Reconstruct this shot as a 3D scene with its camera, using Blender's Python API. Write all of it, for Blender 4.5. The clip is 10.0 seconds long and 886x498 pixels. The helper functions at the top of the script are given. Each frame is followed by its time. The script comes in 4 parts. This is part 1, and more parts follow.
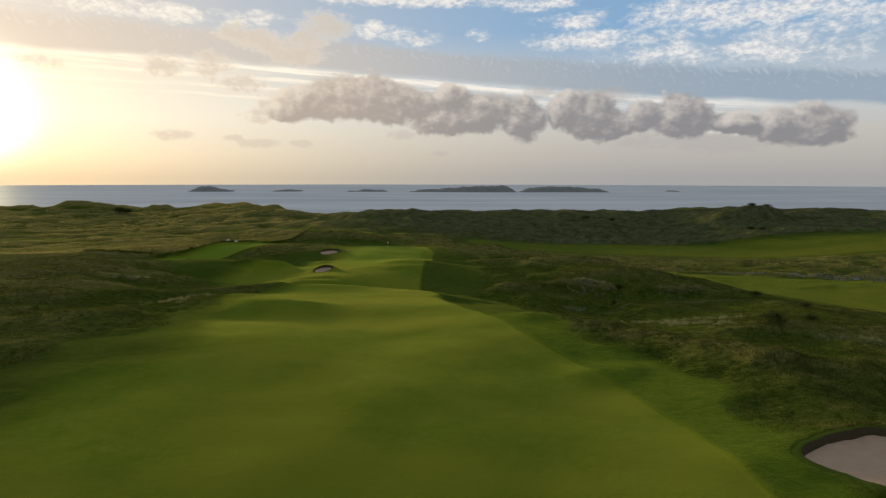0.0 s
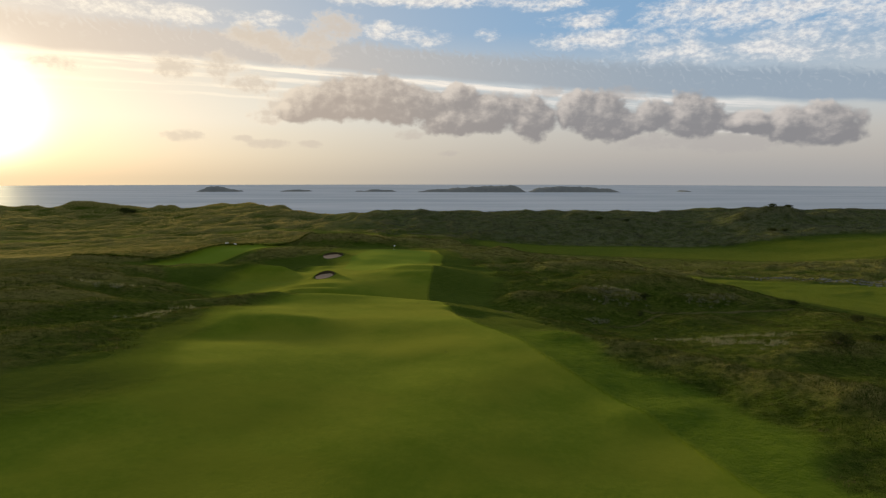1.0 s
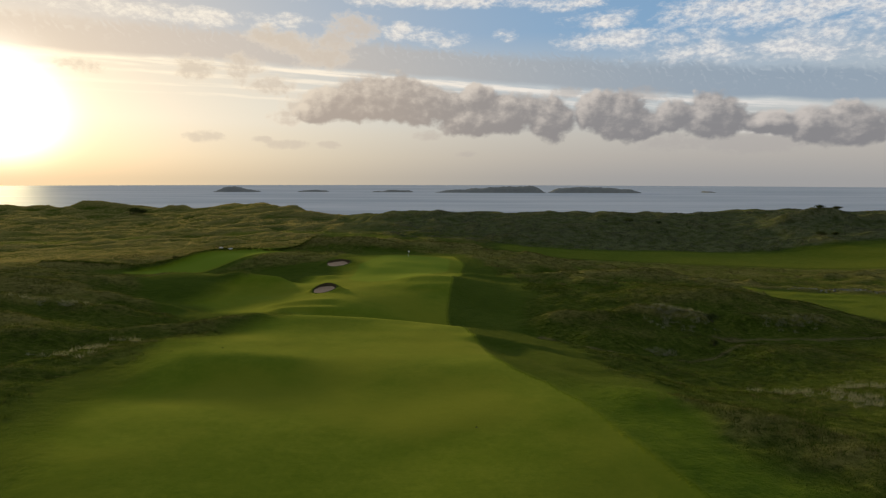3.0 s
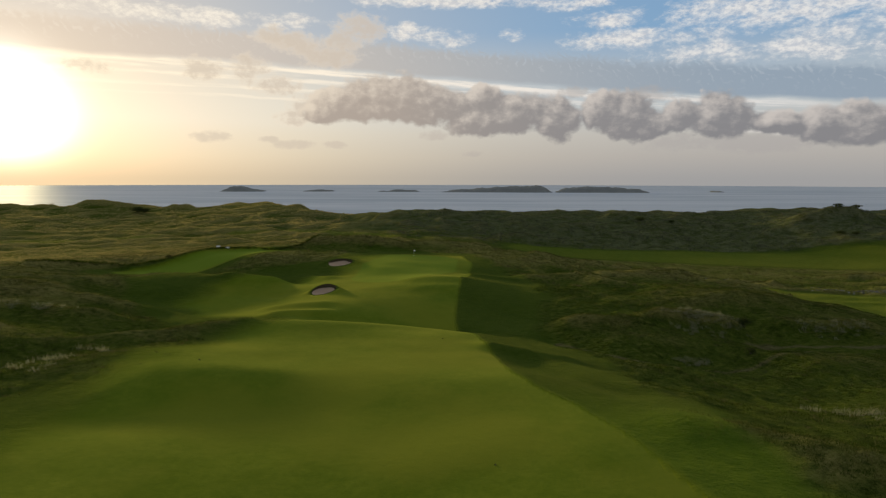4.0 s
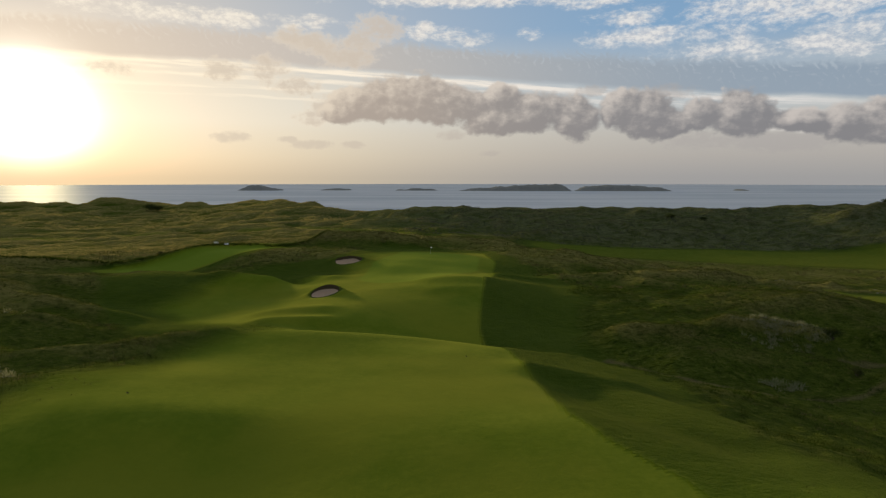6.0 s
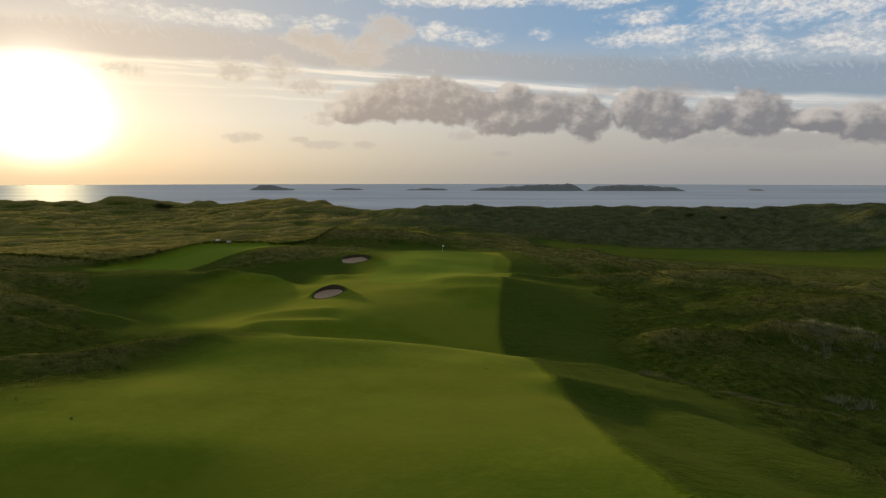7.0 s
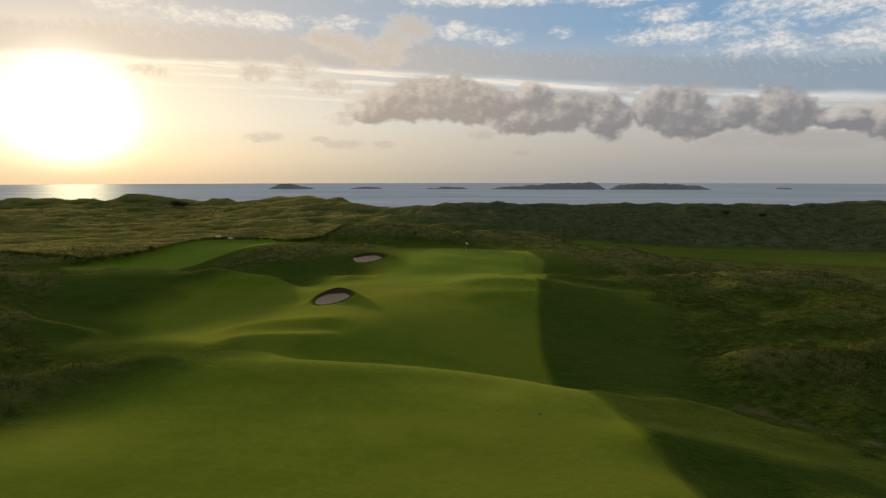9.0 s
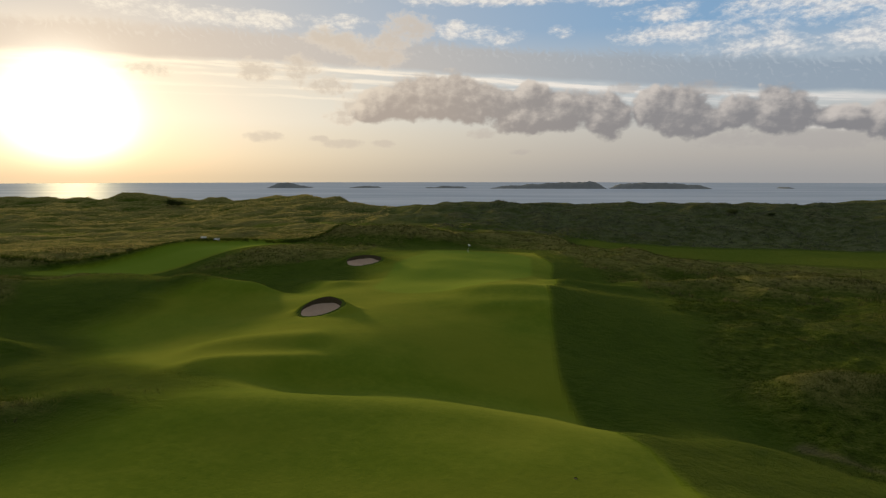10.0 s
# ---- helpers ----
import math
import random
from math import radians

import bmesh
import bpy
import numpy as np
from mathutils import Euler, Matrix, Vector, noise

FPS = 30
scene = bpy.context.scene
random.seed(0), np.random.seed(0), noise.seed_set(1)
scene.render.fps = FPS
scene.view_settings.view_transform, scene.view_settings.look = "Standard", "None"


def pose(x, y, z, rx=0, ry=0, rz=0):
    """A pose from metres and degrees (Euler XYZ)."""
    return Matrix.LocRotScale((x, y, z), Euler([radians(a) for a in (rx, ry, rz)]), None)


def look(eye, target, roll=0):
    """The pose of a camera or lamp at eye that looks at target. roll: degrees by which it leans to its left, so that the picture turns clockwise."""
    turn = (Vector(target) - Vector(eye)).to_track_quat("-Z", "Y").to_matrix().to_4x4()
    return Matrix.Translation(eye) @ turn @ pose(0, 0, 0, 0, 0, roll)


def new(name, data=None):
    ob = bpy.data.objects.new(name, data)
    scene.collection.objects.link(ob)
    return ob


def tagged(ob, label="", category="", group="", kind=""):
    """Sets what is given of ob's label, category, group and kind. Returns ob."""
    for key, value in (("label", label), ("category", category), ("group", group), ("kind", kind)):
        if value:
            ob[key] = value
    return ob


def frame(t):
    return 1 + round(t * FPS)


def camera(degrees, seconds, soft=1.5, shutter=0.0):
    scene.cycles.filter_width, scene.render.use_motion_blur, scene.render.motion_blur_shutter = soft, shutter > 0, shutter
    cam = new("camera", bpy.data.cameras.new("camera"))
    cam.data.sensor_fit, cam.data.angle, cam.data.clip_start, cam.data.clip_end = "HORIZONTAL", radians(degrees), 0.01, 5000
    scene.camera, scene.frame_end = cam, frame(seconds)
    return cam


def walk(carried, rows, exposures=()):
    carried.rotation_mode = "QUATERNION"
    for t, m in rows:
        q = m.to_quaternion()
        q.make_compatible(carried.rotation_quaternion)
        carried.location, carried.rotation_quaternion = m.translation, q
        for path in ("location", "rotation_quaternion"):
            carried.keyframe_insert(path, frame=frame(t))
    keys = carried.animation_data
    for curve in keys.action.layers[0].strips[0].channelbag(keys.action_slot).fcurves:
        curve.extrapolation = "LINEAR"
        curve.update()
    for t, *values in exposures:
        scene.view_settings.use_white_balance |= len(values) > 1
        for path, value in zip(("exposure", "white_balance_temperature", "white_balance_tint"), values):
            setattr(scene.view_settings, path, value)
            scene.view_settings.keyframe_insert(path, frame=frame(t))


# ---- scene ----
# Links golf course above the sea at low evening sun. x to the right, y seaward, z up from the sea.
SEA = 52.0
cam = camera(72.79, 10.0, soft=1.25)
walk(cam, [
    (0.0, pose(0.00, 0.00, SEA - 0.00, 83.272, -0.093, 0.011)),
    (0.5, pose(-0.16, 6.97, SEA - 0.12, 83.274, -0.077, 0.337)),
    (1.0, pose(-0.43, 14.13, SEA - 0.17, 83.272, -0.053, 0.831)),
    (1.5, pose(-0.61, 21.56, SEA - 0.36, 83.310, -0.011, 1.371)),
    (2.0, pose(-1.11, 28.88, SEA - 0.45, 83.293, -0.032, 1.741)),
    (2.5, pose(-1.63, 36.97, SEA - 0.89, 83.328, -0.081, 2.148)),
    (4.0, pose(-2.93, 54.35, SEA - 3.09, 83.333, -0.100, 3.082)),
    (4.5, pose(-3.47, 59.89, SEA - 3.95, 83.320, -0.073, 3.405)),
    (5.0, pose(-3.89, 65.12, SEA - 4.86, 83.312, -0.027, 3.805)),
    (5.5, pose(-4.33, 70.37, SEA - 5.62, 83.291, 0.011, 4.272)),
    (7.0, pose(-6.32, 85.42, SEA - 8.21, 83.305, -0.001, 5.759)),
    (7.5, pose(-7.15, 90.52, SEA - 8.87, 83.297, 0.020, 6.343)),
    (8.0, pose(-7.93, 95.16, SEA - 9.64, 83.259, 0.017, 6.828)),
    (8.5, pose(-8.66, 99.81, SEA - 10.29, 83.265, 0.064, 7.337)),
    (9.0, pose(-9.47, 104.32, SEA - 10.93, 83.247, 0.063, 7.575)),
    (9.5, pose(-10.45, 109.76, SEA - 11.34, 83.210, 0.045, 7.555)),
    (10.0, pose(-11.21, 114.88, SEA - 11.46, 83.172, 0.019, 7.538)),
], exposures=[(0.0, 0.14), (2.5, 0.02), (5.5, 0.0), (7.5, -0.08), (10.0, 0.0)])

# ---- light ----
SUN_AZ, SUN_EL = -38.9, 4.9          # degrees from +y towards +x, and above the sea
sun_dir = Vector((math.sin(radians(SUN_AZ)) * math.cos(radians(SUN_EL)),
                  math.cos(radians(SUN_AZ)) * math.cos(radians(SUN_EL)), math.sin(radians(SUN_EL))))
sun = new("sun", bpy.data.lights.new("sun", "SUN"))
sun.data.energy, sun.data.angle, sun.data.color = 3.2, radians(4.5), (1.0, 0.82, 0.42)
sun.matrix_world = look((0, 0, 300), Vector((0, 0, 300)) - sun_dir)


class Nodes:
    """Short hand to wire up a node tree."""

    def __init__(self, tree):
        self.tree = tree
        tree.nodes.clear()

    def add(self, kind):
        return self.tree.nodes.new(kind)

    def put(self, socket, value):
        if isinstance(value, bpy.types.NodeSocket):
            self.tree.links.new(value, socket)
        elif isinstance(value, (tuple, list)) and socket.type == "RGBA" and len(value) == 3:
            socket.default_value = (*value, 1.0)
        else:
            socket.default_value = value

    def math(self, op, a, b=0.0, c=0.0, clamp=False):
        n = self.add("ShaderNodeMath")
        n.operation, n.use_clamp = op, clamp
        for s, v in zip(n.inputs, (a, b, c)):
            self.put(s, v)
        return n.outputs[0]

    def vec(self, op, a, b=(0, 0, 0), c=(0, 0, 0)):
        n = self.add("ShaderNodeVectorMath")
        n.operation = op
        for s, v in zip(n.inputs, (a, b, c)):
            self.put(s, v)
        return n.outputs["Value"] if op in ("DOT_PRODUCT", "LENGTH", "DISTANCE") else n.outputs[0]

    def join(self, x, y, z=0.0):
        n = self.add("ShaderNodeCombineXYZ")
        for s, v in zip(n.inputs, (x, y, z)):
            self.put(s, v)
        return n.outputs[0]

    def step(self, v, lo, hi, a=0.0, b=1.0):
        n = self.add("ShaderNodeMapRange")
        n.interpolation_type = "SMOOTHSTEP"
        for s, x in zip(n.inputs, (v, lo, hi, a, b)):
            self.put(s, x)
        return n.outputs[0]

    def mix(self, f, a, b, kind="MIX"):
        n = self.add("ShaderNodeMix")
        n.data_type, n.blend_type = "RGBA", kind
        self.put(n.inputs[0], f)
        self.put(n.inputs[6], a)
        self.put(n.inputs[7], b)
        return n.outputs[2]

    def noise(self, vector, scale, detail=4.0, rough=0.55, distortion=0.0):
        n = self.add("ShaderNodeTexNoise")
        self.put(n.inputs["Vector"], vector)
        for k, v in (("Scale", scale), ("Detail", detail), ("Roughness", rough), ("Distortion", distortion)):
            self.put(n.inputs[k], v)
        return n.outputs["Fac"]

    def ramp(self, v, stops):
        n = self.add("ShaderNodeValToRGB")
        el = n.color_ramp.elements
        while len(el) < len(stops):
            el.new(0.5)
        for e, (p, col) in zip(el, stops):
            e.position, e.color = p, (*col, 1.0)
        self.put(n.inputs[0], v)
        return n.outputs[0]


world = bpy.data.worlds.new("evening_sky")
scene.world = world
world.use_nodes = True
w = Nodes(world.node_tree)
ray = w.add("ShaderNodeTexCoord").outputs["Generated"]
xyz = w.add("ShaderNodeSeparateXYZ")
w.put(xyz.inputs[0], ray)
dx, dy, dz = xyz.outputs
el = w.math("MULTIPLY", w.math("ARCSINE", dz), 180 / math.pi)
az = w.math("MULTIPLY", w.math("ARCTAN2", dx, dy), 180 / math.pi)
sky = w.add("ShaderNodeTexSky")
sky.sky_type, sky.sun_disc, sky.dust_density, sky.altitude = "NISHITA", False, 2.0, 50.0
sky.sun_elevation, sky.sun_rotation = radians(SUN_EL), radians(SUN_AZ)
clear = w.mix(1.0, sky.outputs[0], (0.08, 0.08, 0.08), "MULTIPLY")

# hazy air towards the horizon: cool away from the sun, golden below it
up = w.math("DIVIDE", w.math("ADD", el, 2.0), 92.0, clamp=True)


def at(d):
    return (d + 2.0) / 92.0


cool = w.ramp(up, [(at(0), (0.37, 0.365, 0.365)), (at(2), (0.46, 0.435, 0.41)), (at(4), (0.52, 0.50, 0.47)), (at(6.5), (0.53, 0.57, 0.59)),
                   (at(10), (0.38, 0.47, 0.57)), (at(13), (0.22, 0.39, 0.60)), (at(20), (0.20, 0.36, 0.58)), (at(40), (0.42, 0.47, 0.54)), (at(90), (0.48, 0.52, 0.58))])
warm = w.ramp(up, [(at(0), (0.74, 0.62, 0.42)), (at(2), (0.87, 0.76, 0.55)), (at(5), (0.94, 0.86, 0.70)), (at(9), (0.88, 0.79, 0.64)),
                   (at(13), (0.66, 0.62, 0.57)), (at(22), (0.56, 0.55, 0.52)), (at(45), (0.60, 0.58, 0.54)), (at(90), (0.48, 0.52, 0.58))])
from_sun = w.math("MULTIPLY", w.math("ARCCOSINE", w.vec("DOT_PRODUCT", ray, tuple(sun_dir))), 180 / math.pi)
sunny = w.math("POWER", w.step(from_sun, 70.0, 0.0), 1.7)
air = w.mix(sunny, cool, warm)
sky_col = w.mix(w.step(el, 9.0, 45.0, 0.92, 0.80), clear, air)

# high cloud sheets, in plan coordinates of a flat cloud deck
deck = w.vec("DIVIDE", ray, w.join(w.math("ADD", w.math("MAXIMUM", dz, 0.0), 0.04), w.math("ADD", w.math("MAXIMUM", dz, 0.0), 0.04), 1.0))
deck = w.vec("MULTIPLY", deck, (1.0, 1.0, 0.0))
east = w.math("MAXIMUM", az, 0.0)
tilt = w.math("MULTIPLY_ADD", az, w.math("MULTIPLY_ADD", az, 0.0017, 0.085), el)      # the sheets sink towards the right
low = w.math("MULTIPLY_ADD", w.math("MULTIPLY", east, east), -0.0014, tilt)
flat = w.join(az, el)


def cells(scale, p):
    n = w.add("ShaderNodeTexVoronoi")
    n.feature, n.voronoi_dimensions = "SMOOTH_F1", "2D"
    w.put(n.inputs["Vector"], w.vec("ADD", p, w.join(w.noise(p, 0.9, 2.0), w.noise(w.vec("ADD", p, (31, 7, 0)), 0.9, 2.0))))
    n.inputs["Scale"].default_value, n.inputs["Smoothness"].default_value = scale, 0.35
    return w.math("SUBTRACT", 0.45, n.outputs["Distance"])


def heap(items, ragged, p=flat):
    """Clusters of soft lobes: azimuth, elevation, half width, half height. Above 0 inside."""
    best = None
    for a, e, hw, hh in items:
        hw, hh = hw * 1.28, hh * 1.26
        q = w.vec("MULTIPLY_ADD", p, (1 / hw, 1 / hh, 0), (-a / hw, -e / hh, 0))
        d = w.vec("DOT_PRODUCT", q, q)
        best = d if best is None else w.math("SMOOTH_MIN", best, d, 0.7)
    return w.math("SUBTRACT", w.math("ADD", 1.0, ragged), best)


def billows(p):
    """Rounded knobs of two sizes with a little fray."""
    wisp = w.noise(w.vec("MULTIPLY", p, (0.8, 1.1, 1.0)), 1.6, 6.0, 0.62)
    return w.math("MULTIPLY_ADD", cells(0.42, p), 0.75, w.math("MULTIPLY_ADD", cells(1.05, p), 0.42, w.math("MULTIPLY", w.math("SUBTRACT", wisp, 0.5), 0.75)))


fine = w.noise(w.vec("MULTIPLY", flat, (0.8, 1.1, 1.0)), 1.6, 6.0, 0.62)
swirl = w.noise(w.vec("MULTIPLY", flat, (0.30, 0.42, 1.0)), 1.3, 3.0, 0.5)
billow = billows(flat)
frayed = w.math("MULTIPLY_ADD", w.math("SUBTRACT", swirl, 0.5), 1.8, w.math("MULTIPLY", w.math("SUBTRACT", fine, 0.5), 2.4))

# white fleecy clouds high up, broken into small puffs
puffs = w.noise(w.vec("MULTIPLY", flat, (0.45, 1.0, 1.0)), 0.6, 7.0, 0.66, 0.35)
grain = w.noise(w.vec("MULTIPLY", flat, (0.9, 1.5, 1.0)), 1.9, 4.0, 0.6)
fleece = heap([(26.7, 13.4, 8.2, 1.7), (21.7, 13.9, 5.4, 1.1), (31.5, 11.2, 3.8, 1.8), (-3.5, 15.7, 10.5, 0.55), (8.8, 15.5, 3.2, 0.7), (12.4, 13.9, 3.2, 0.7), (14.0, 12.1, 5.8, 0.75),
               (19.5, 10.7, 5.0, 0.7), (27.0, 10.2, 6.0, 0.8), (3.4, 12.8, 1.0, 0.5), (-3.4, 12.7, 2.4, 0.8), (-6.8, 13.2, 1.2, 0.8), (-25.0, 13.6, 9.0, 0.7), (-36, 14.2, 4.0, 0.9)],
              w.math("MULTIPLY_ADD", w.math("SUBTRACT", puffs, 0.5), 5.0, w.math("MULTIPLY", w.math("SUBTRACT", grain, 0.5), 0.9)))
sheet_over = w.math("MULTIPLY", w.step(w.math("ADD", w.math("MULTIPLY", w.noise(deck, 2.1, 7.0, 0.62, 0.25), 0.9), 0.05), 0.50, 0.62), w.step(el, 15.5, 18.0))
high = w.math("MAXIMUM", w.step(fleece, -0.1, 1.5), sheet_over)
white_cloud = w.mix(w.step(grain, 0.36, 0.62), w.mix(sunny, (0.56, 0.58, 0.62), (0.85, 0.76, 0.64)), w.mix(sunny, (0.80, 0.78, 0.75), (0.98, 0.88, 0.72)))
sky_col = w.mix(w.math("MULTIPLY", high, 0.92), sky_col, white_cloud)

# a grey-blue sheet with fine ripples, and bright streaks along its lower edge
soft = w.noise(w.join(w.math("MULTIPLY", az, 0.10), w.math("MULTIPLY", el, 0.35)), 1.6, 5.0, 0.55)
crimp = w.math("SINE", w.math("MULTIPLY_ADD", az, 7.6, w.math("MULTIPLY_ADD", el, 5.0, w.math("MULTIPLY", swirl, 34.0))))
crimp = w.math("MULTIPLY", crimp, w.step(fine, 0.40, 0.62))
ruffle = w.math("MULTIPLY_ADD", crimp, 0.22, w.math("MULTIPLY", w.math("SUBTRACT", soft, 0.5), 1.4))
top_edge = w.math("ADD", ruffle, low)
band = w.math("MULTIPLY", w.step(w.math("MULTIPLY_ADD", w.math("SUBTRACT", soft, 0.5), 0.9, low), 8.75, 9.3), w.step(top_edge, 11.9, 10.9))
band_col = w.mix(sunny, w.mix(w.step(az, -5.0, 30.0), (0.34, 0.385, 0.43), (0.28, 0.35, 0.43)), (0.74, 0.62, 0.50))
band_col = w.mix(w.math("MULTIPLY", w.step(crimp, 0.1, 1.0), w.step(top_edge, 9.6, 11.4, 0.03, 0.22)), band_col, w.mix(sunny, (0.56, 0.59, 0.63), (0.9, 0.8, 0.66)))
sky_col = w.mix(w.math("MULTIPLY", band, 0.92), sky_col, band_col)


def streak(level, half, k):
    d = w.math("ABSOLUTE", w.math("SUBTRACT", w.math("MULTIPLY_ADD", w.math("SUBTRACT", soft, 0.5), 0.9, low), level))
    broken = w.step(w.noise(w.join(w.math("MULTIPLY", az, 0.07), w.math("MULTIPLY", low, 1.4), level), 1.3, 5.0, 0.6), 0.36, 0.60)
    return w.math("MULTIPLY", w.math("MULTIPLY", w.step(d, half, half * 0.2), w.step(az, 33.0, 22.0)), w.math("MULTIPLY", broken, k))


bright = w.math("MAXIMUM", w.math("MAXIMUM", streak(8.55, 0.42, 1.0), streak(7.75, 0.30, 0.75)), w.math("MAXIMUM", streak(6.9, 0.26, 0.6), streak(6.1, 0.18, 0.45)))
sky_col = w.mix(bright, sky_col, w.mix(sunny, (0.80, 0.76, 0.72), (1.15, 0.98, 0.72)))

# heaped clouds with grey hearts and peach rims
CUMULUS = [(-13.4, 7.0, 1.5, 1.1), (-13.8, 6.0, 1.9, 0.9), (-12.2, 6.3, 1.2, 0.9), (-9.8, 7.4, 2.1, 1.7), (-6.8, 7.3, 2.6, 1.8), (-3.4, 6.7, 2.1, 1.5), (0.7, 7.4, 1.5, 1.0), (0.5, 5.6, 2.8, 1.4), (4.0, 6.0, 2.0, 1.6),
             (7.4, 5.5, 1.7, 1.6), (11.7, 6.1, 1.7, 1.6), (13.6, 5.5, 2.0, 1.8), (15.7, 4.8, 1.4, 1.0), (18.1, 5.5, 1.4, 1.2), (20.8, 5.3, 1.8, 1.7), (22.4, 5.4, 1.2, 1.3), (25.7, 4.7, 2.1, 0.75),
             (28.6, 4.4, 1.5, 1.25), (31.1, 4.2, 2.2, 1.45), (45.0, 5.2, 4.2, 2.0), (56.0, 4.8, 5.0, 1.7)]
body = heap(CUMULUS, billow)
sunward = w.vec("ADD", flat, (-0.55, 0.60, 0.0))
body_sunward = heap(CUMULUS, billows(sunward), sunward)
thin = heap([(15.2, 7.3, 2.2, 0.7), (24.3, 3.1, 3.6, 0.8), (18.2, 3.2, 2.8, 0.7), (-16.8, 3.1, 1.7, 0.37), (-19.0, 3.5, 0.8, 0.3), (-13.1, 3.1, 0.9, 0.3), (-0.3, 2.3, 0.8, 0.25), (-4.0, 4.0, 1.1, 0.4),
             (9.0, 7.8, 1.3, 0.4), (-23.9, 3.6, 1.4, 0.5)], frayed)
peach = heap([(-18.4, 12.4, 1.6, 0.8), (-16.4, 11.9, 2.0, 0.9), (-10.6, 13.4, 2.2, 1.1), (-12.5, 12.2, 1.7, 0.8), (-13.7, 10.8, 2.5, 1.0), (-20.4, 9.5, 1.6, 1.1), (-18.1, 8.2, 2.0, 0.9),
              (-15.8, 6.3, 1.6, 1.2), (-17.0, 5.4, 1.5, 0.7), (-24.4, 9.3, 1.7, 1.0), (-33.5, 8.9, 2.2, 0.6)], w.math("MULTIPLY", w.math("ADD", billow, frayed), 0.65))
lit_rim = w.mix(sunny, (0.66, 0.60, 0.55), (1.0, 0.84, 0.62))
core = w.mix(sunny, (0.232, 0.228, 0.240), (0.58, 0.46, 0.35))
core = w.mix(w.step(az, 1.0, -17.0), core, (0.43, 0.36, 0.305))
lit = w.math("MULTIPLY_ADD", w.math("SUBTRACT", body, body_sunward), 0.62, w.math("MULTIPLY", w.math("SUBTRACT", fine, 0.5), 0.35))
thick_col = w.mix(w.step(lit, -0.2, 0.85), core, w.mix(0.8, core, lit_rim))
sky_col = w.mix(w.math("MULTIPLY", w.step(thin, -0.2, 1.0), 0.55), sky_col, w.mix(0.6, lit_rim, core))
sky_col = w.mix(w.math("MULTIPLY", w.step(peach, -0.1, 1.1), 0.82), sky_col, w.mix(w.step(peach, 0.1, 1.1, 0.0, 0.45), lit_rim, core))
sky_col = w.mix(w.math("MULTIPLY", w.step(body, -0.22, 0.38), 0.95), sky_col, thick_col)

# the bright air round the low sun
near_sun = w.math("POWER", w.step(from_sun, 12.2, 0.0), 5.0)
halo = w.math("POWER", w.step(from_sun, 22.0, 0.0), 2.4)
glow = w.mix(1.0, w.mix(near_sun, (0, 0, 0), (3.2, 2.9, 2.4)), w.mix(halo, (0, 0, 0), (0.16, 0.12, 0.06)), "ADD")
sky_col = w.mix(w.step(el, -0.5, 4.0, 0.12, 1.0), sky_col, w.mix(1.0, sky_col, glow, "ADD"))
sky_col = w.mix(w.step(from_sun, 75.0, 165.0, 0.0, 0.6), sky_col, (0.18, 0.20, 0.23))   # dusk behind the viewer
back = w.add("ShaderNodeBackground")
w.put(back.inputs[0], w.mix(1.0, sky_col, (10, 10, 10), "MULTIPLY"))
back.inputs[1].default_value = 0.1
w.put(w.add("ShaderNodeOutputWorld").inputs[0], back.outputs[0])


# ---- materials ----
def material(name):
    m = bpy.data.materials.new(name)
    m.use_nodes = True
    n = Nodes(m.node_tree)
    b = n.add("ShaderNodeBsdfPrincipled")
    out = n.add("ShaderNodeOutputMaterial")
    out.name = "Material Output"
    n.put(out.inputs[0], b.outputs[0])
    return m, n, b


def bump(n, b, fac, strength, distance):
    k = n.add("ShaderNodeBump")
    n.put(k.inputs["Height"], fac)
    k.inputs["Strength"].default_value, k.inputs["Distance"].default_value = strength, distance
    n.put(b.inputs["Normal"], k.outputs[0])


def attribute(n, name):
    a = n.add("ShaderNodeAttribute")
    a.attribute_name = name
    return a.outputs["Fac"]


turf, n, b = material("turf")
pos = n.add("ShaderNodeNewGeometry").outputs["Position"]
broad = n.noise(pos, 0.035, 4, 0.6)
patch = n.noise(pos, 0.22, 5, 0.65)
blade = n.noise(pos, 3.0, 4, 0.7)
fair = n.mix(n.step(patch, 0.30, 0.70), (0.076, 0.110, 0.006), (0.106, 0.134, 0.010))
fair = n.mix(n.step(n.noise(pos, 1.4, 6, 0.78), 0.30, 0.72, 0.0, 0.6), fair, (0.054, 0.090, 0.005))
fair = n.mix(n.step(broad, 0.42, 0.62, 0.0, 0.7), fair, (0.124, 0.136, 0.011))
putting = n.mix(patch, (0.090, 0.142, 0.010), (0.106, 0.154, 0.013))
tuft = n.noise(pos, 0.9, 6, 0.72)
# semi-rough beyond the brow is darker: the bank's shade is put into its colour
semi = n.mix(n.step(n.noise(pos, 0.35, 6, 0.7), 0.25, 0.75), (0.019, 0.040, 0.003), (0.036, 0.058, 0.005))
semi = n.mix(attribute(n, "unshaded"), semi, n.mix(n.step(n.noise(pos, 0.4, 6, 0.7), 0.3, 0.7), (0.036, 0.070, 0.004), (0.062, 0.098, 0.006)))
lush = n.mix(n.step(n.noise(pos, 0.5, 6, 0.7), 0.28, 0.72), (0.016, 0.035, 0.002), (0.042, 0.062, 0.006))
lush = n.mix(n.step(tuft, 0.50, 0.64, 0.0, 0.9), lush, (0.070, 0.084, 0.013))
straw = n.mix(n.step(blade, 0.3, 0.7), (0.105, 0.096, 0.024), (0.215, 0.175, 0.060))
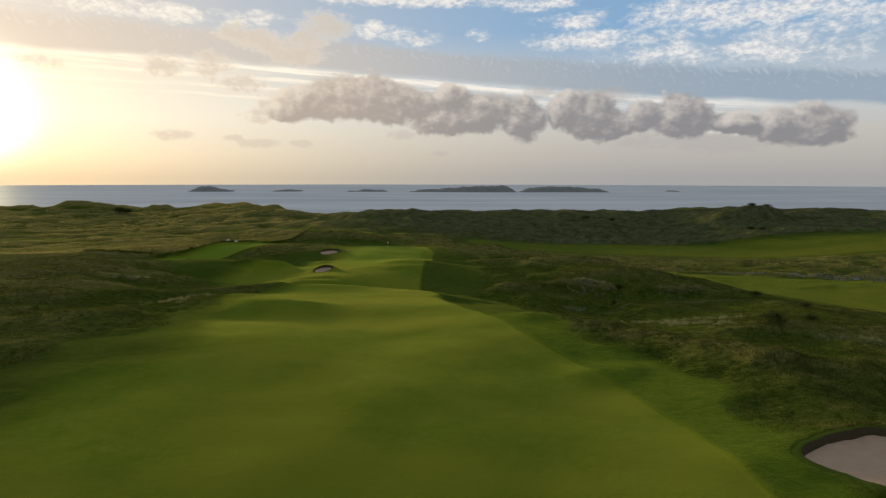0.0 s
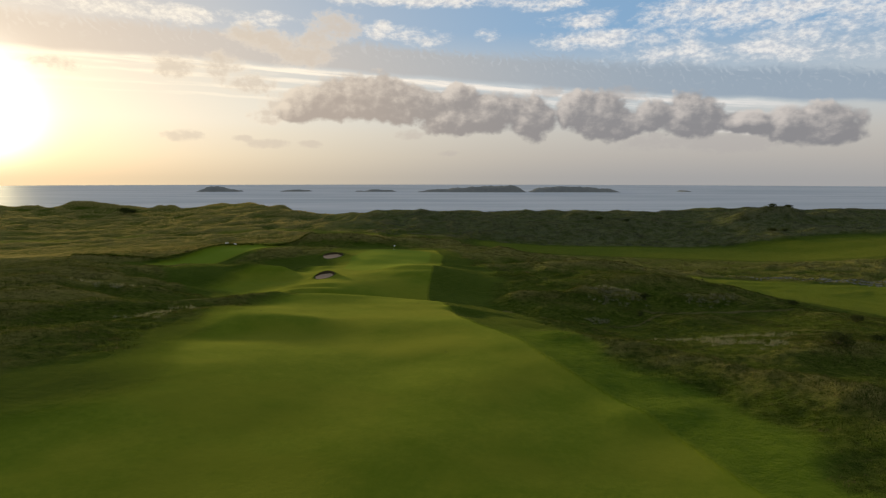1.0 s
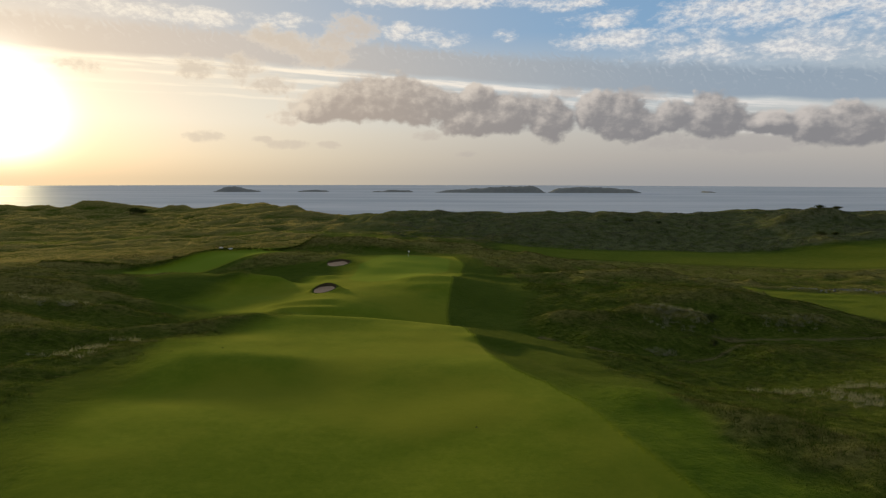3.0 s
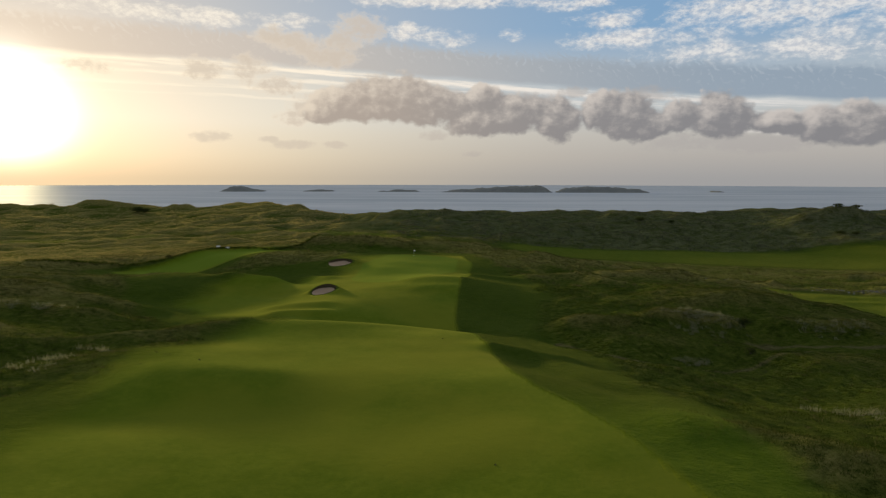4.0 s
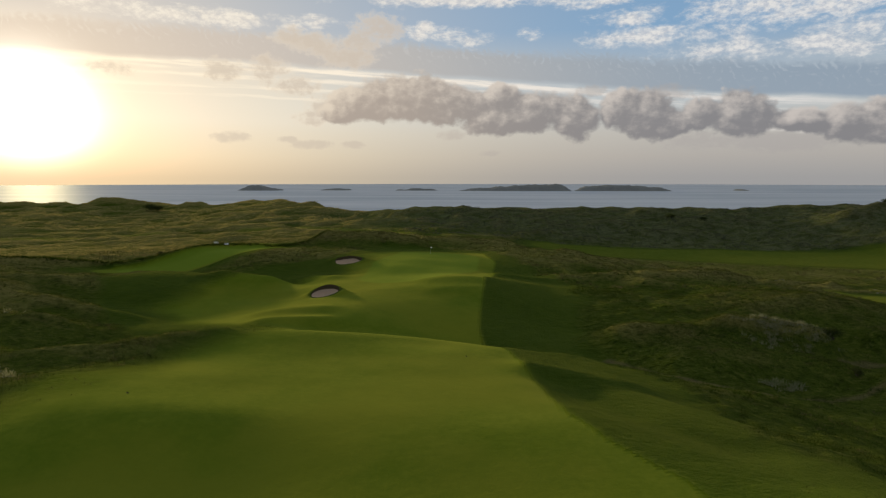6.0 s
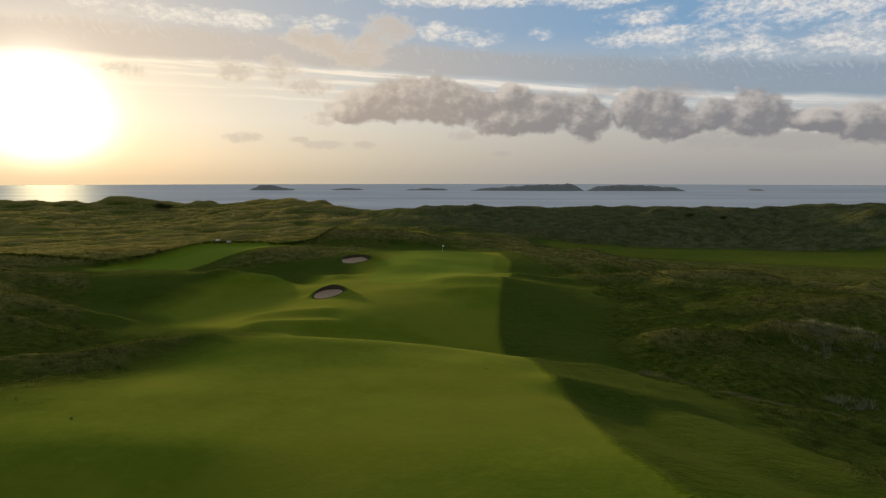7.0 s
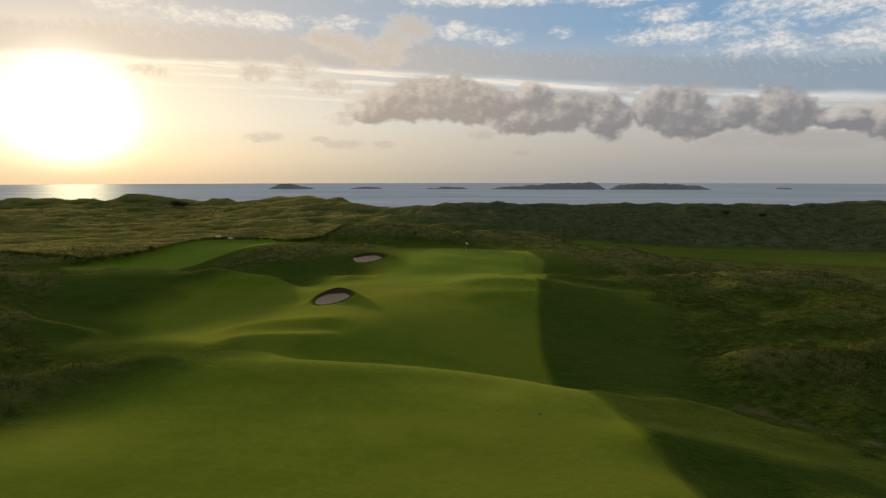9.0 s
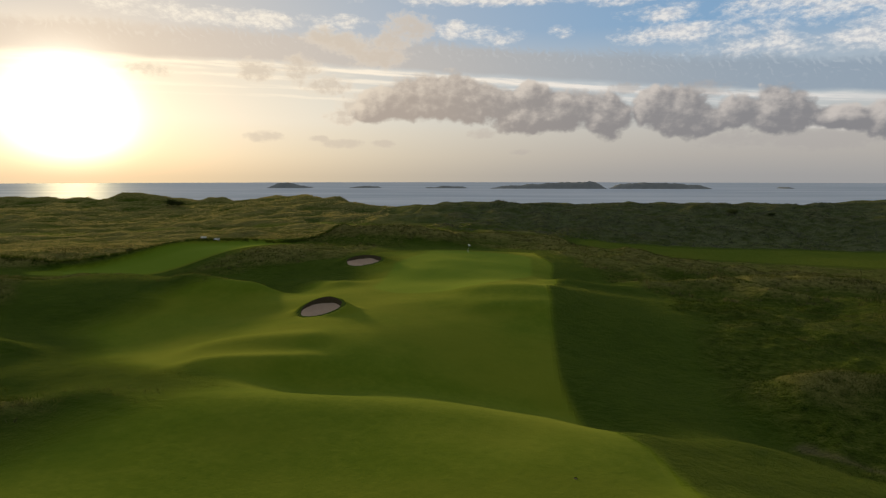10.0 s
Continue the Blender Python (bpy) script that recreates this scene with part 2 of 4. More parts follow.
# straw on knoll tops: dry grass, with their sunlit edges put into the colour
dry = n.math("ADD", attribute(n, "knoll"), n.math("MULTIPLY_ADD", n.math("SUBTRACT", patch, 0.5), 3.4, n.math("MULTIPLY", n.math("SUBTRACT", broad, 0.5), 4.0)))
# more straw on dry hummocks, and on the left as painted golden haze
dry = n.math("ADD", dry, n.math("MULTIPLY", attribute(n, "dry_hazed"), 1.3))
rough = n.mix(n.step(dry, -0.2, 2.4, 0.0, 0.85), lush, straw)
grey = n.mix(n.step(n.noise(pos, 0.16, 6, 0.72), 0.38, 0.62), (0.026, 0.034, 0.014), (0.085, 0.092, 0.052))
rough = n.mix(n.math("MULTIPLY", attribute(n, "dune"), 0.8), rough, grey)
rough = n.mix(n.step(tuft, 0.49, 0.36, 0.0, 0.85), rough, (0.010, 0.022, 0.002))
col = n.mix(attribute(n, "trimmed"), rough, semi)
col = n.mix(n.math("MULTIPLY", attribute(n, "worn"), 0.55), col, n.mix(blade, (0.075, 0.058, 0.030), (0.15, 0.115, 0.065)))
mowing = attribute(n, "mown")
col = n.mix(mowing, col, n.mix(attribute(n, "green"), fair, putting))
n.put(b.inputs["Base Color"], col)
b.inputs["Roughness"].default_value = 0.9
b.inputs["Specular IOR Level"].default_value = 0.0
b.inputs["Sheen Weight"].default_value = 0.10
b.inputs["Sheen Roughness"].default_value = 0.45
b.inputs["Sheen Tint"].default_value = (0.9, 0.85, 0.22, 1)
nap = n.math("ADD", n.noise(pos, 1.2, 5, 0.7), n.math("MULTIPLY", blade, 0.5))
bump(n, b, n.math("MULTIPLY", n.math("MULTIPLY_ADD", tuft, 2.0, nap), n.math("MULTIPLY_ADD", n.math("MAXIMUM", mowing, n.math("MULTIPLY", attribute(n, "trimmed"), 0.6)), -0.94, 1.0)), 0.9, 0.40)

sea_water, n, b = material("sea_water")
pos = n.add("ShaderNodeNewGeometry").outputs["Position"]
n.put(b.inputs["Base Color"], n.mix(n.noise(n.vec("MULTIPLY", pos, (0.002, 0.006, 1)), 1.0, 4, 0.6), (0.10, 0.145, 0.19), (0.13, 0.175, 0.22)))
b.inputs["Roughness"].default_value = 0.55
b.inputs["Specular IOR Level"].default_value = 0.09
b.inputs["IOR"].default_value = 1.33
bump(n, b, n.math("ADD", n.noise(n.vec("MULTIPLY", pos, (0.02, 0.07, 1)), 1.0, 6, 0.7), n.noise(n.vec("MULTIPLY", pos, (0.2, 0.5, 1)), 1.0, 3, 0.6)), 0.2, 0.6)
# pale diffuse coat puts the sky's reflection and sea haze into the colour
sky_reflection = n.add("ShaderNodeBsdfDiffuse")
n.put(sky_reflection.inputs[0], n.mix(n.step(n.noise(n.vec("MULTIPLY", pos, (0.0012, 0.006, 1)), 1.0, 5, 0.65), 0.35, 0.65), (0.42, 0.45, 0.49), (0.56, 0.575, 0.60)))
blend = n.add("ShaderNodeMixShader")
blend.inputs[0].default_value = 0.80
n.put(blend.inputs[1], b.outputs[0])
n.put(blend.inputs[2], sky_reflection.outputs[0])
n.put(n.tree.nodes["Material Output"].inputs[0], blend.outputs[0])

rock, n, b = material("rock")
pos = n.add("ShaderNodeNewGeometry").outputs["Position"]
# paler than the rock itself: distance haze is put into this colour
n.put(b.inputs["Base Color"], n.mix(n.noise(pos, 0.05, 6, 0.65), (0.15, 0.15, 0.14), (0.26, 0.26, 0.23)))
b.inputs["Roughness"].default_value = 0.9
b.inputs["Specular IOR Level"].default_value = 0.0
bump(n, b, n.noise(pos, 0.08, 6, 0.7), 0.8, 3.0)

sand, n, b = material("sand")
pos = n.add("ShaderNodeNewGeometry").outputs["Position"]
n.put(b.inputs["Base Color"], n.mix(n.noise(pos, 0.9, 6, 0.65), (0.29, 0.205, 0.135), (0.41, 0.295, 0.20)))
b.inputs["Roughness"].default_value = 0.95
b.inputs["Specular IOR Level"].default_value = 0.0
bump(n, b, n.math("ADD", n.noise(n.vec("MULTIPLY", pos, (4.0, 14.0, 4.0)), 1.0, 3, 0.6), n.noise(pos, 1.2, 5, 0.6)), 0.5, 0.06)

wall_turf, n, b = material("wall_turf")
pos = n.add("ShaderNodeNewGeometry").outputs["Position"]
n.put(b.inputs["Base Color"], n.mix(n.noise(n.vec("MULTIPLY", pos, (2.0, 2.0, 9.0)), 1.0, 5, 0.7), (0.034, 0.027, 0.015), (0.105, 0.080, 0.042)))
b.inputs["Roughness"].default_value = 0.95
b.inputs["Specular IOR Level"].default_value = 0.0
bump(n, b, n.noise(n.vec("MULTIPLY", pos, (3.0, 3.0, 16.0)), 1.0, 4, 0.7), 0.8, 0.10)

lip_turf, n, b = material("lip_turf")
pos = n.add("ShaderNodeNewGeometry").outputs["Position"]
n.put(b.inputs["Base Color"], n.mix(n.noise(pos, 2.5, 5, 0.7), (0.035, 0.060, 0.008), (0.075, 0.090, 0.016)))
b.inputs["Roughness"].default_value = 0.9
b.inputs["Specular IOR Level"].default_value = 0.0
bump(n, b, n.noise(pos, 9.0, 4, 0.7), 0.6, 0.08)


def leafy(name, dark, light, dry, dry_share, through_share=0.35):
    """Grass blades or leaves that let some light through; each one has its own tone."""
    m, n, b = material(name)
    geo = n.add("ShaderNodeNewGeometry")
    tussock = n.step(n.noise(geo.outputs["Position"], 0.8, 4, 0.65), 0.36, 0.64)
    tone = n.mix(n.math("MULTIPLY_ADD", geo.outputs["Random Per Island"], 0.35, n.math("MULTIPLY", tussock, 0.65)), dark, light)
    share = n.noise(geo.outputs["Position"], 0.12, 3, 0.6)
    tone = n.mix(n.math("MULTIPLY", n.step(n.math("ADD", share, n.math("MULTIPLY", geo.outputs["Random Per Island"], 0.3)), 0.62 - dry_share * 0.3, 0.85 - dry_share * 0.3), dry_share), tone, dry)
    n.put(b.inputs["Base Color"], tone)
    b.inputs["Roughness"].default_value = 0.7
    b.inputs["Specular IOR Level"].default_value = 0.0
    thin = n.add("ShaderNodeBsdfTranslucent")
    n.put(thin.inputs[0], tone)
    both = n.add("ShaderNodeMixShader")
    both.inputs[0].default_value = through_share
    n.put(both.inputs[1], b.outputs[0])
    n.put(both.inputs[2], thin.outputs[0])
    n.put(n.tree.nodes["Material Output"].inputs[0], both.outputs[0])
    return m


marram = leafy("marram", (0.024, 0.036, 0.007), (0.085, 0.090, 0.022), (0.20, 0.165, 0.070), 0.5)
sward = leafy("sward", (0.018, 0.038, 0.003), (0.050, 0.074, 0.008), (0.090, 0.085, 0.022), 0.35)
crest_grass = leafy("crest_grass", (0.040, 0.060, 0.008), (0.095, 0.105, 0.020), (0.15, 0.130, 0.042), 0.5)
pale_grass = leafy("pale_grass", (0.09, 0.105, 0.045), (0.20, 0.205, 0.105), (0.30, 0.28, 0.16), 0.6, 0.5)
# golden tone paints the sun's haze over the far left into the blades
hazed_grass = leafy("hazed_grass", (0.10, 0.10, 0.025), (0.22, 0.19, 0.060), (0.34, 0.27, 0.11), 0.6, 0.6)
grey_marram = leafy("grey_marram", (0.026, 0.034, 0.014), (0.105, 0.115, 0.066), (0.17, 0.165, 0.10), 0.5)
gorse = leafy("gorse", (0.020, 0.030, 0.008), (0.060, 0.075, 0.022), (0.09, 0.08, 0.03), 0.3)

white_paint, n, b = material("white_paint")
pos = n.add("ShaderNodeNewGeometry").outputs["Position"]
n.put(b.inputs["Base Color"], n.mix(n.noise(pos, 6.0, 4, 0.6), (0.66, 0.65, 0.62), (0.82, 0.82, 0.80)))
b.inputs["Roughness"].default_value = 0.5

dark_wood, n, b = material("dark_wood")
pos = n.add("ShaderNodeNewGeometry").outputs["Position"]
n.put(b.inputs["Base Color"], n.mix(n.noise(pos, 8.0, 4, 0.6), (0.035, 0.024, 0.014), (0.075, 0.050, 0.030)))
b.inputs["Roughness"].default_value = 0.8

bare_earth, n, b = material("bare_earth")
pos = n.add("ShaderNodeNewGeometry").outputs["Position"]
n.put(b.inputs["Base Color"], n.mix(n.noise(pos, 9.0, 4, 0.6), (0.05, 0.036, 0.020), (0.16, 0.13, 0.075)))
b.inputs["Roughness"].default_value = 0.95
b.inputs["Specular IOR Level"].default_value = 0.0

# pale grey scrub, built as stone-like lumps
pale_scrub, n, b = material("pale_scrub")
geo = n.add("ShaderNodeNewGeometry")
n.put(b.inputs["Base Color"], n.mix(geo.outputs["Random Per Island"], (0.09, 0.09, 0.07), (0.24, 0.235, 0.19)))
b.inputs["Roughness"].default_value = 0.9
b.inputs["Specular IOR Level"].default_value = 0.0
bump(n, b, n.noise(geo.outputs["Position"], 5.0, 5, 0.7), 0.6, 0.08)


# ---- the lie of the land ----
HILLS = []


def hill(x, y, h, r, ry=None, turn=0.0, sharp=2.0):
    """A rise (or, with h below 0, a hollow): centre, height, radius along its turned x and y, turn in degrees."""
    HILLS.append((x, y, h, r, ry or r, radians(turn), sharp))


CRESTS = []


def crest(h, w, *line):
    """A ridge (or, with h below 0, a trough) of that height along a line, with flanks of that width."""
    CRESTS.append((h, w, line))


def lattice(ix, iy, seed):
    n = (ix.astype(np.int64) * 374761393 + iy.astype(np.int64) * 668265263 + seed * 974634777) & 0x7FFFFFFF
    n = ((n ^ (n >> 13)) * 1274126177) & 0x7FFFFFFF
    return ((n ^ (n >> 16)) & 0xFFFF) / 65535.0 * 2 * np.pi


def wave(x, y, size, seed):
    """Smooth gradient noise, about -0.7 to 0.7, with lumps of that size in metres."""
    x, y = np.asarray(x, float) / size, np.asarray(y, float) / size
    ix, iy = np.floor(x), np.floor(y)
    fx, fy = x - ix, y - iy
    u, v = fx ** 3 * (fx * (fx * 6 - 15) + 10), fy ** 3 * (fy * (fy * 6 - 15) + 10)
    total = 0.0
    for ox in (0, 1):
        for oy in (0, 1):
            a = lattice(ix + ox, iy + oy, seed)
            g = np.cos(a) * (fx - ox) + np.sin(a) * (fy - oy)
            total = total + g * (u if ox else 1 - u) * (v if oy else 1 - v)
    return total


def smooth(v, lo, hi):
    k = np.clip((v - lo) / (hi - lo), 0, 1)
    return k * k * (3 - 2 * k)


def near_line(x, y, *knots):
    """Signed distance inside a strip: knots of x, y, half width. Above 0 inside."""
    best = np.full(np.shape(x), -1e9)
    for (ax, ay, aw), (bx, by, bw) in zip(knots, knots[1:] if len(knots) > 1 else knots):
        ux, uy = bx - ax, by - ay
        k = np.clip(((x - ax) * ux + (y - ay) * uy) / max(ux * ux + uy * uy, 1e-6), 0, 1)
        best = np.maximum(best, aw + (bw - aw) * k - np.hypot(x - ax - ux * k, y - ay - uy * k))
    return best



hill(135, 400, -3.0, 50)
hill(135, 400, -3.2, 50)
hill(135, 400, -3.1, 50)
hill(135, 400, -3.3, 50)
hill(-150, 0, -2.8, 170)
hill(-250, 120, 7.5, 170)
hill(0, 0, 9.0, 170)
hill(-78, 132, 3.7, 170)
hill(-200, 250, 8.9, 170)
hill(150, -20, 16.1, 170)
hill(62, 146, 6.4, 170)
hill(-26, 277, -2.5, 170)
hill(220, 120, -9.7, 170)
hill(-230, 400, -15.9, 170)
hill(130, 280, -19.4, 170)
hill(-450, 300, -5.2, 170)
hill(-75, 559, 9.3, 170)
hill(200, 405, 9.3, 170)
hill(55, 471, -3.1, 75)
hill(-20, 318, 9.2, 75)
hill(0, -100, -4.0, 75)
hill(-190, 740, -0.4, 75)
hill(136, 472, 3.7, 75)
hill(42, 299, 2.2, 75)
hill(-80, 300, 0.9, 75)
hill(-246, 793, 5.6, 75)
hill(141, 405, -9.2, 75)
hill(150, -120, -5.0, 75)
hill(-100, 680, 5.0, 75)
hill(60, 400, -5.7, 75)
hill(-393, 730, -6.2, 75)
hill(-330, 640, -2.9, 75)
hill(42, 533, -0.4, 75)
hill(400, 520, 4.8, 75)
hill(150, -20, -5.3, 75)
hill(-327, 552, -5.8, 75)
hill(300, 600, 4.2, 75)
hill(-600, 680, -9.9, 75)
hill(94, 176, 1.4, 38)
hill(69, 195, 4.6, 38)
hill(-22, 164, 0.3, 38)
hill(160, 220, -1.2, 38)
hill(0, 0, -2.7, 38)
hill(1, 144, 1.6, 38)
hill(173, 337, 6.3, 38)
hill(-40, 30, -1.7, 38)
hill(150, 260, -1.3, 38)
hill(-250, 120, -1.4, 38)
hill(-41, 192, -0.4, 38)
hill(0, 40, -1.7, 38)
hill(15, 175, -5.5, 38)
hill(-128, 592, -7.5, 38)
hill(115, 232, -2.9, 38)
hill(146, 353, 1.1, 38)
hill(40, 213, 0.4, 38)
hill(-73, 112, 1.3, 38)
hill(-70, 175, -5.2, 38)
hill(200, 210, -1.9, 38)
hill(128, 534, -1.1, 38)
hill(0, -100, -1.1, 38)
hill(-150, 0, -2.8, 38)
hill(88, 258, 2.2, 38)
hill(200, 405, -1.7, 38)
hill(60, 163, -1.2, 38)
hill(-481, 789, 2.2, 38)
hill(-480, 840, 3.5, 38)
hill(194, 489, -4.2, 38)
hill(-800, 600, -5.7, 38)
hill(180, 250, 3.3, 38)
hill(-127, 188, 3.4, 38)
hill(-100, 680, 0.3, 38)
hill(-93, 144, 1.5, 20)
hill(-48, 310, 1.2, 20)
hill(147, 311, -2.3, 20)
hill(-100, 60, -1.7, 20)
hill(-87, 231, -2.6, 20)
hill(-70, 175, -2.3, 20)
hill(23, 242, -1.5, 20)
hill(90, 316, 0.7, 20)
hill(-45, 225, 0.5, 20)
hill(-40, 30, 0.3, 20)
hill(140, 200, -1.8, 20)
hill(-38, 173, 0.8, 20)
hill(-20, 318, 1.0, 20)
hill(-300, 300, 1.1, 20)
hill(118, 190, -1.1, 20)
hill(130, 60, -0.5, 20)
hill(100, 250, -0.4, 20)
hill(60, 106, 1.8, 20)
hill(-150, -120, 0.6, 20)
hill(-41, 156, 0.4, 20)
hill(-180, 150, -0.7, 20)
hill(50, 30, -0.3, 20)
hill(150, 260, 1.0, 20)
hill(43, 132, -1.5, 20)
hill(69, 184, -1.7, 20)
hill(-26, 277, -1.1, 20)
hill(19, 138, -1.6, 20)
hill(174, 311, -0.8, 20)
hill(43, 293, 0.7, 20)
hill(-36, 196, 2.3, 20)
hill(-102, 248, 1.1, 20)
hill(-39, 107, -1.5, 20)
hill(300, 330, -0.8, 20)
hill(-80, 300, -1.1, 20)
hill(-20, 90, -1.4, 20)
hill(60, 163, -1.3, 20)
hill(62, 206, 1.7, 20)
hill(-450, 300, 0.7, 20)
hill(160, 220, 0.8, 20)
hill(56, 183, -2.3, 11)
hill(90, 316, 2.3, 11)
hill(34, 182, 1.1, 11)
hill(-28, 178, 0.4, 11)
hill(-104, 214, 0.1, 11)
hill(-48, 310, 1.6, 11)
hill(42, 74, 1.1, 11)
hill(15, 177, -1.6, 11)
hill(43, 132, -1.4, 11)
hill(53, 115, 1.5, 11)
hill(55, 97, -1.2, 11)
hill(62, 206, 1.0, 11)
hill(45, 100, -1.0, 11)
hill(-87, 231, -1.9, 11)
hill(-8, 148, 0.9, 11)
hill(-37, 116, 0.4, 11)
hill(69, 184, -1.1, 11)
hill(112, 205, -0.9, 11)
hill(22, 77, -1.8, 11)
hill(-300, 300, 0.4, 11)
hill(118, 190, -0.7, 11)
hill(-6, 215, 1.6, 11)
hill(-10, 176, -0.3, 11)
hill(114, 312, 1.3, 11)
hill(36, 160, 0.1, 11)
hill(-100, 60, -0.6, 11)
hill(13, 168, 0.7, 11)
hill(-46, 136, -1.6, 11)
hill(135, 225, 0.7, 11)
hill(101, 214, 1.2, 11)
hill(37, 81, 0.6, 11)
hill(-14, 200, 0.7, 11)
hill(-93, 144, 0.9, 11)
hill(20, 60, -0.7, 11)
hill(-43, 124, 1.5, 11)
hill(300, 330, -0.3, 11)
hill(69, 195, 0.5, 11)
hill(-81, 160, -0.5, 11)
hill(-450, 300, 0.2, 11)
hill(-63, 120, -1.3, 11)
hill(174, 311, -0.5, 11)
hill(-74, 170, 0.5, 10)
hill(21, 182, -0.2, 13)
hill(18, 169, 0.9, 10)
hill(23, 103, 0.2, 10)
hill(36, 182, -0.6, 13)
hill(-83, 213, 1.7, 13)
hill(-98, 201, -0.8, 13)
hill(-24, 132, -0.6, 10)
hill(30, 162, 1.2, 10)
hill(30, 208, 0.4, 13)
hill(-32, 164, 0.9, 10)
hill(-49, 129, 0.4, 10)
hill(-105, 229, -1.1, 13)
hill(-38, 298, -1.8, 22)
hill(-35, 322, -0.5, 22)
hill(-7, 318, 0.3, 22)
hill(-25, 269, 0.5, 22)
hill(-27, 216, -0.9, 13)
hill(-12, 214, 1.1, 13)
hill(-21, 157, -0.5, 10)
hill(-47, 246, -0.4, 13)
hill(-99, 177, 2.1, 10)
hill(-95, 262, 0.8, 22)
hill(23, 242, -0.7, 13)
hill(-48, 100, 0.3, 10)
hill(-5, 154, -0.4, 10)
hill(60, 163, 0.9, 10)
hill(11, 123, 1.3, 10)
hill(-71, 246, 1.6, 13)
hill(-28, 87, 0.6, 10)
hill(67, 196, -0.2, 13)
hill(79, 271, 1.4, 22)
hill(-74, 131, -0.3, 10)
hill(-65, 120, -0.9, 10)
hill(49, 132, -0.3, 10)
hill(79, 304, -2.0, 22)
hill(79, 187, -0.9, 13)
hill(-60, 229, -2.1, 13)
hill(-41, 109, -0.8, 10)
hill(50, 288, -0.9, 22)
hill(85, 325, -0.1, 22)
hill(-143, 227, -1.4, 13)
hill(85, 344, 0.9, 22)
hill(55, 183, 0.2, 13)
hill(44, 320, -0.2, 22)
hill(1, 242, -0.9, 13)
hill(38, 148, -0.8, 10)
hill(-9, 100, -0.7, 10)
hill(22, 227, 0.5, 13)
hill(249, 495, 3.3, 22)
hill(2, 143, 0.5, 10)
hill(135, 381, -2.7, 22)
hill(118, 308, 1.1, 22)
hill(123, 564, 0.4, 22)
hill(72, 157, -1.0, 10)
hill(-40, 200, -0.3, 13)
hill(134, 428, -2.1, 22)
hill(124, 285, 0.2, 22)
hill(-93, 142, 0.4, 10)
hill(-84, 160, -0.6, 10)
hill(59, 142, -0.4, 10)
hill(232, 457, 1.8, 22)
hill(-63, 183, -0.6, 13)
hill(155, 315, -0.5, 22)
hill(147, 294, 0.9, 22)
hill(140, 328, -1.0, 22)
hill(181, 331, -0.2, 22)
hill(-74, 170, 0.5, 10)
hill(-83, 213, 1.3, 13)
hill(-98, 201, -0.5, 13)
hill(30, 162, 0.4, 10)
hill(-32, 164, 0.1, 10)
hill(-49, 129, 0.2, 10)
hill(-105, 229, -0.2, 13)
hill(-64, 214, 0.3, 13)
hill(-83, 288, -0.4, 22)
hill(-62, 298, 0.5, 22)
hill(-38, 298, -0.8, 22)
hill(-25, 269, 0.3, 22)
hill(-27, 216, -0.4, 13)
hill(-12, 214, 0.2, 13)
hill(-21, 157, -0.4, 10)
hill(-99, 177, 0.6, 10)
hill(-5, 154, 0.1, 10)
hill(60, 163, 0.7, 10)
hill(-71, 246, 0.5, 13)
hill(-28, 87, 0.2, 10)
hill(79, 271, 0.4, 22)
hill(-65, 120, -0.3, 10)
hill(79, 304, -1.5, 22)
hill(79, 187, -0.3, 13)
hill(14, 93, 0.2, 10)
hill(-60, 229, -1.2, 13)
hill(-41, 109, -0.5, 10)
hill(50, 288, -0.3, 22)
hill(-143, 227, -0.5, 13)
hill(85, 344, 0.8, 22)
hill(55, 183, -0.4, 13)
hill(1, 242, -0.4, 13)
hill(38, 148, -0.4, 10)
hill(-9, 100, -0.2, 10)
hill(22, 227, 0.3, 13)
hill(249, 495, 0.7, 22)
hill(2, 143, 0.3, 10)
hill(135, 381, -1.2, 22)
hill(37, 222, -0.4, 13)
hill(118, 308, 0.6, 22)
hill(123, 564, 0.2, 22)
hill(72, 157, -0.6, 10)
hill(134, 428, -1.1, 22)
hill(-84, 160, -0.4, 10)
hill(232, 457, 0.6, 22)
hill(-63, 183, -0.4, 13)
hill(155, 315, -0.2, 22)
hill(147, 294, 0.6, 22)
hill(140, 328, -0.7, 22)
hill(-74, 170, 0.4, 10)
hill(-83, 213, 0.5, 13)
hill(-98, 201, -0.3, 13)
hill(-83, 288, -0.3, 22)
hill(-62, 298, 0.4, 22)
hill(-38, 298, -0.5, 22)
hill(-108, 244, 0.2, 13)
hill(33, 94, -0.2, 10)
hill(60, 163, 0.3, 10)
hill(11, 123, 0.5, 10)
hill(79, 271, 0.2, 22)
hill(79, 304, -1.0, 22)
hill(-60, 229, -0.5, 13)
hill(-143, 227, -0.2, 13)
hill(85, 344, 0.8, 22)
hill(55, 183, -0.2, 13)
hill(44, 320, 0.3, 22)
hill(1, 242, -0.2, 13)
hill(135, 381, -0.8, 22)
hill(37, 222, -0.4, 13)
hill(118, 308, 0.4, 22)
hill(72, 157, -0.2, 10)
hill(134, 428, -0.6, 22)
hill(124, 285, -0.3, 22)
hill(232, 457, 0.2, 22)
hill(-63, 183, -0.2, 13)
hill(147, 294, 0.4, 22)
hill(140, 328, -0.5, 22)
hill(181, 331, 0.4, 22)
hill(-16, 158, 0.3, 10)
hill(-45, 149, 0.5, 10)
hill(-74, 170, 0.2, 10)
hill(-83, 213, 0.2, 13)
hill(-83, 288, -0.2, 22)
hill(-62, 298, 0.2, 22)
hill(-38, 298, -0.2, 22)
hill(-74, 131, 0.2, 10)
hill(-65, 120, -0.2, 10)
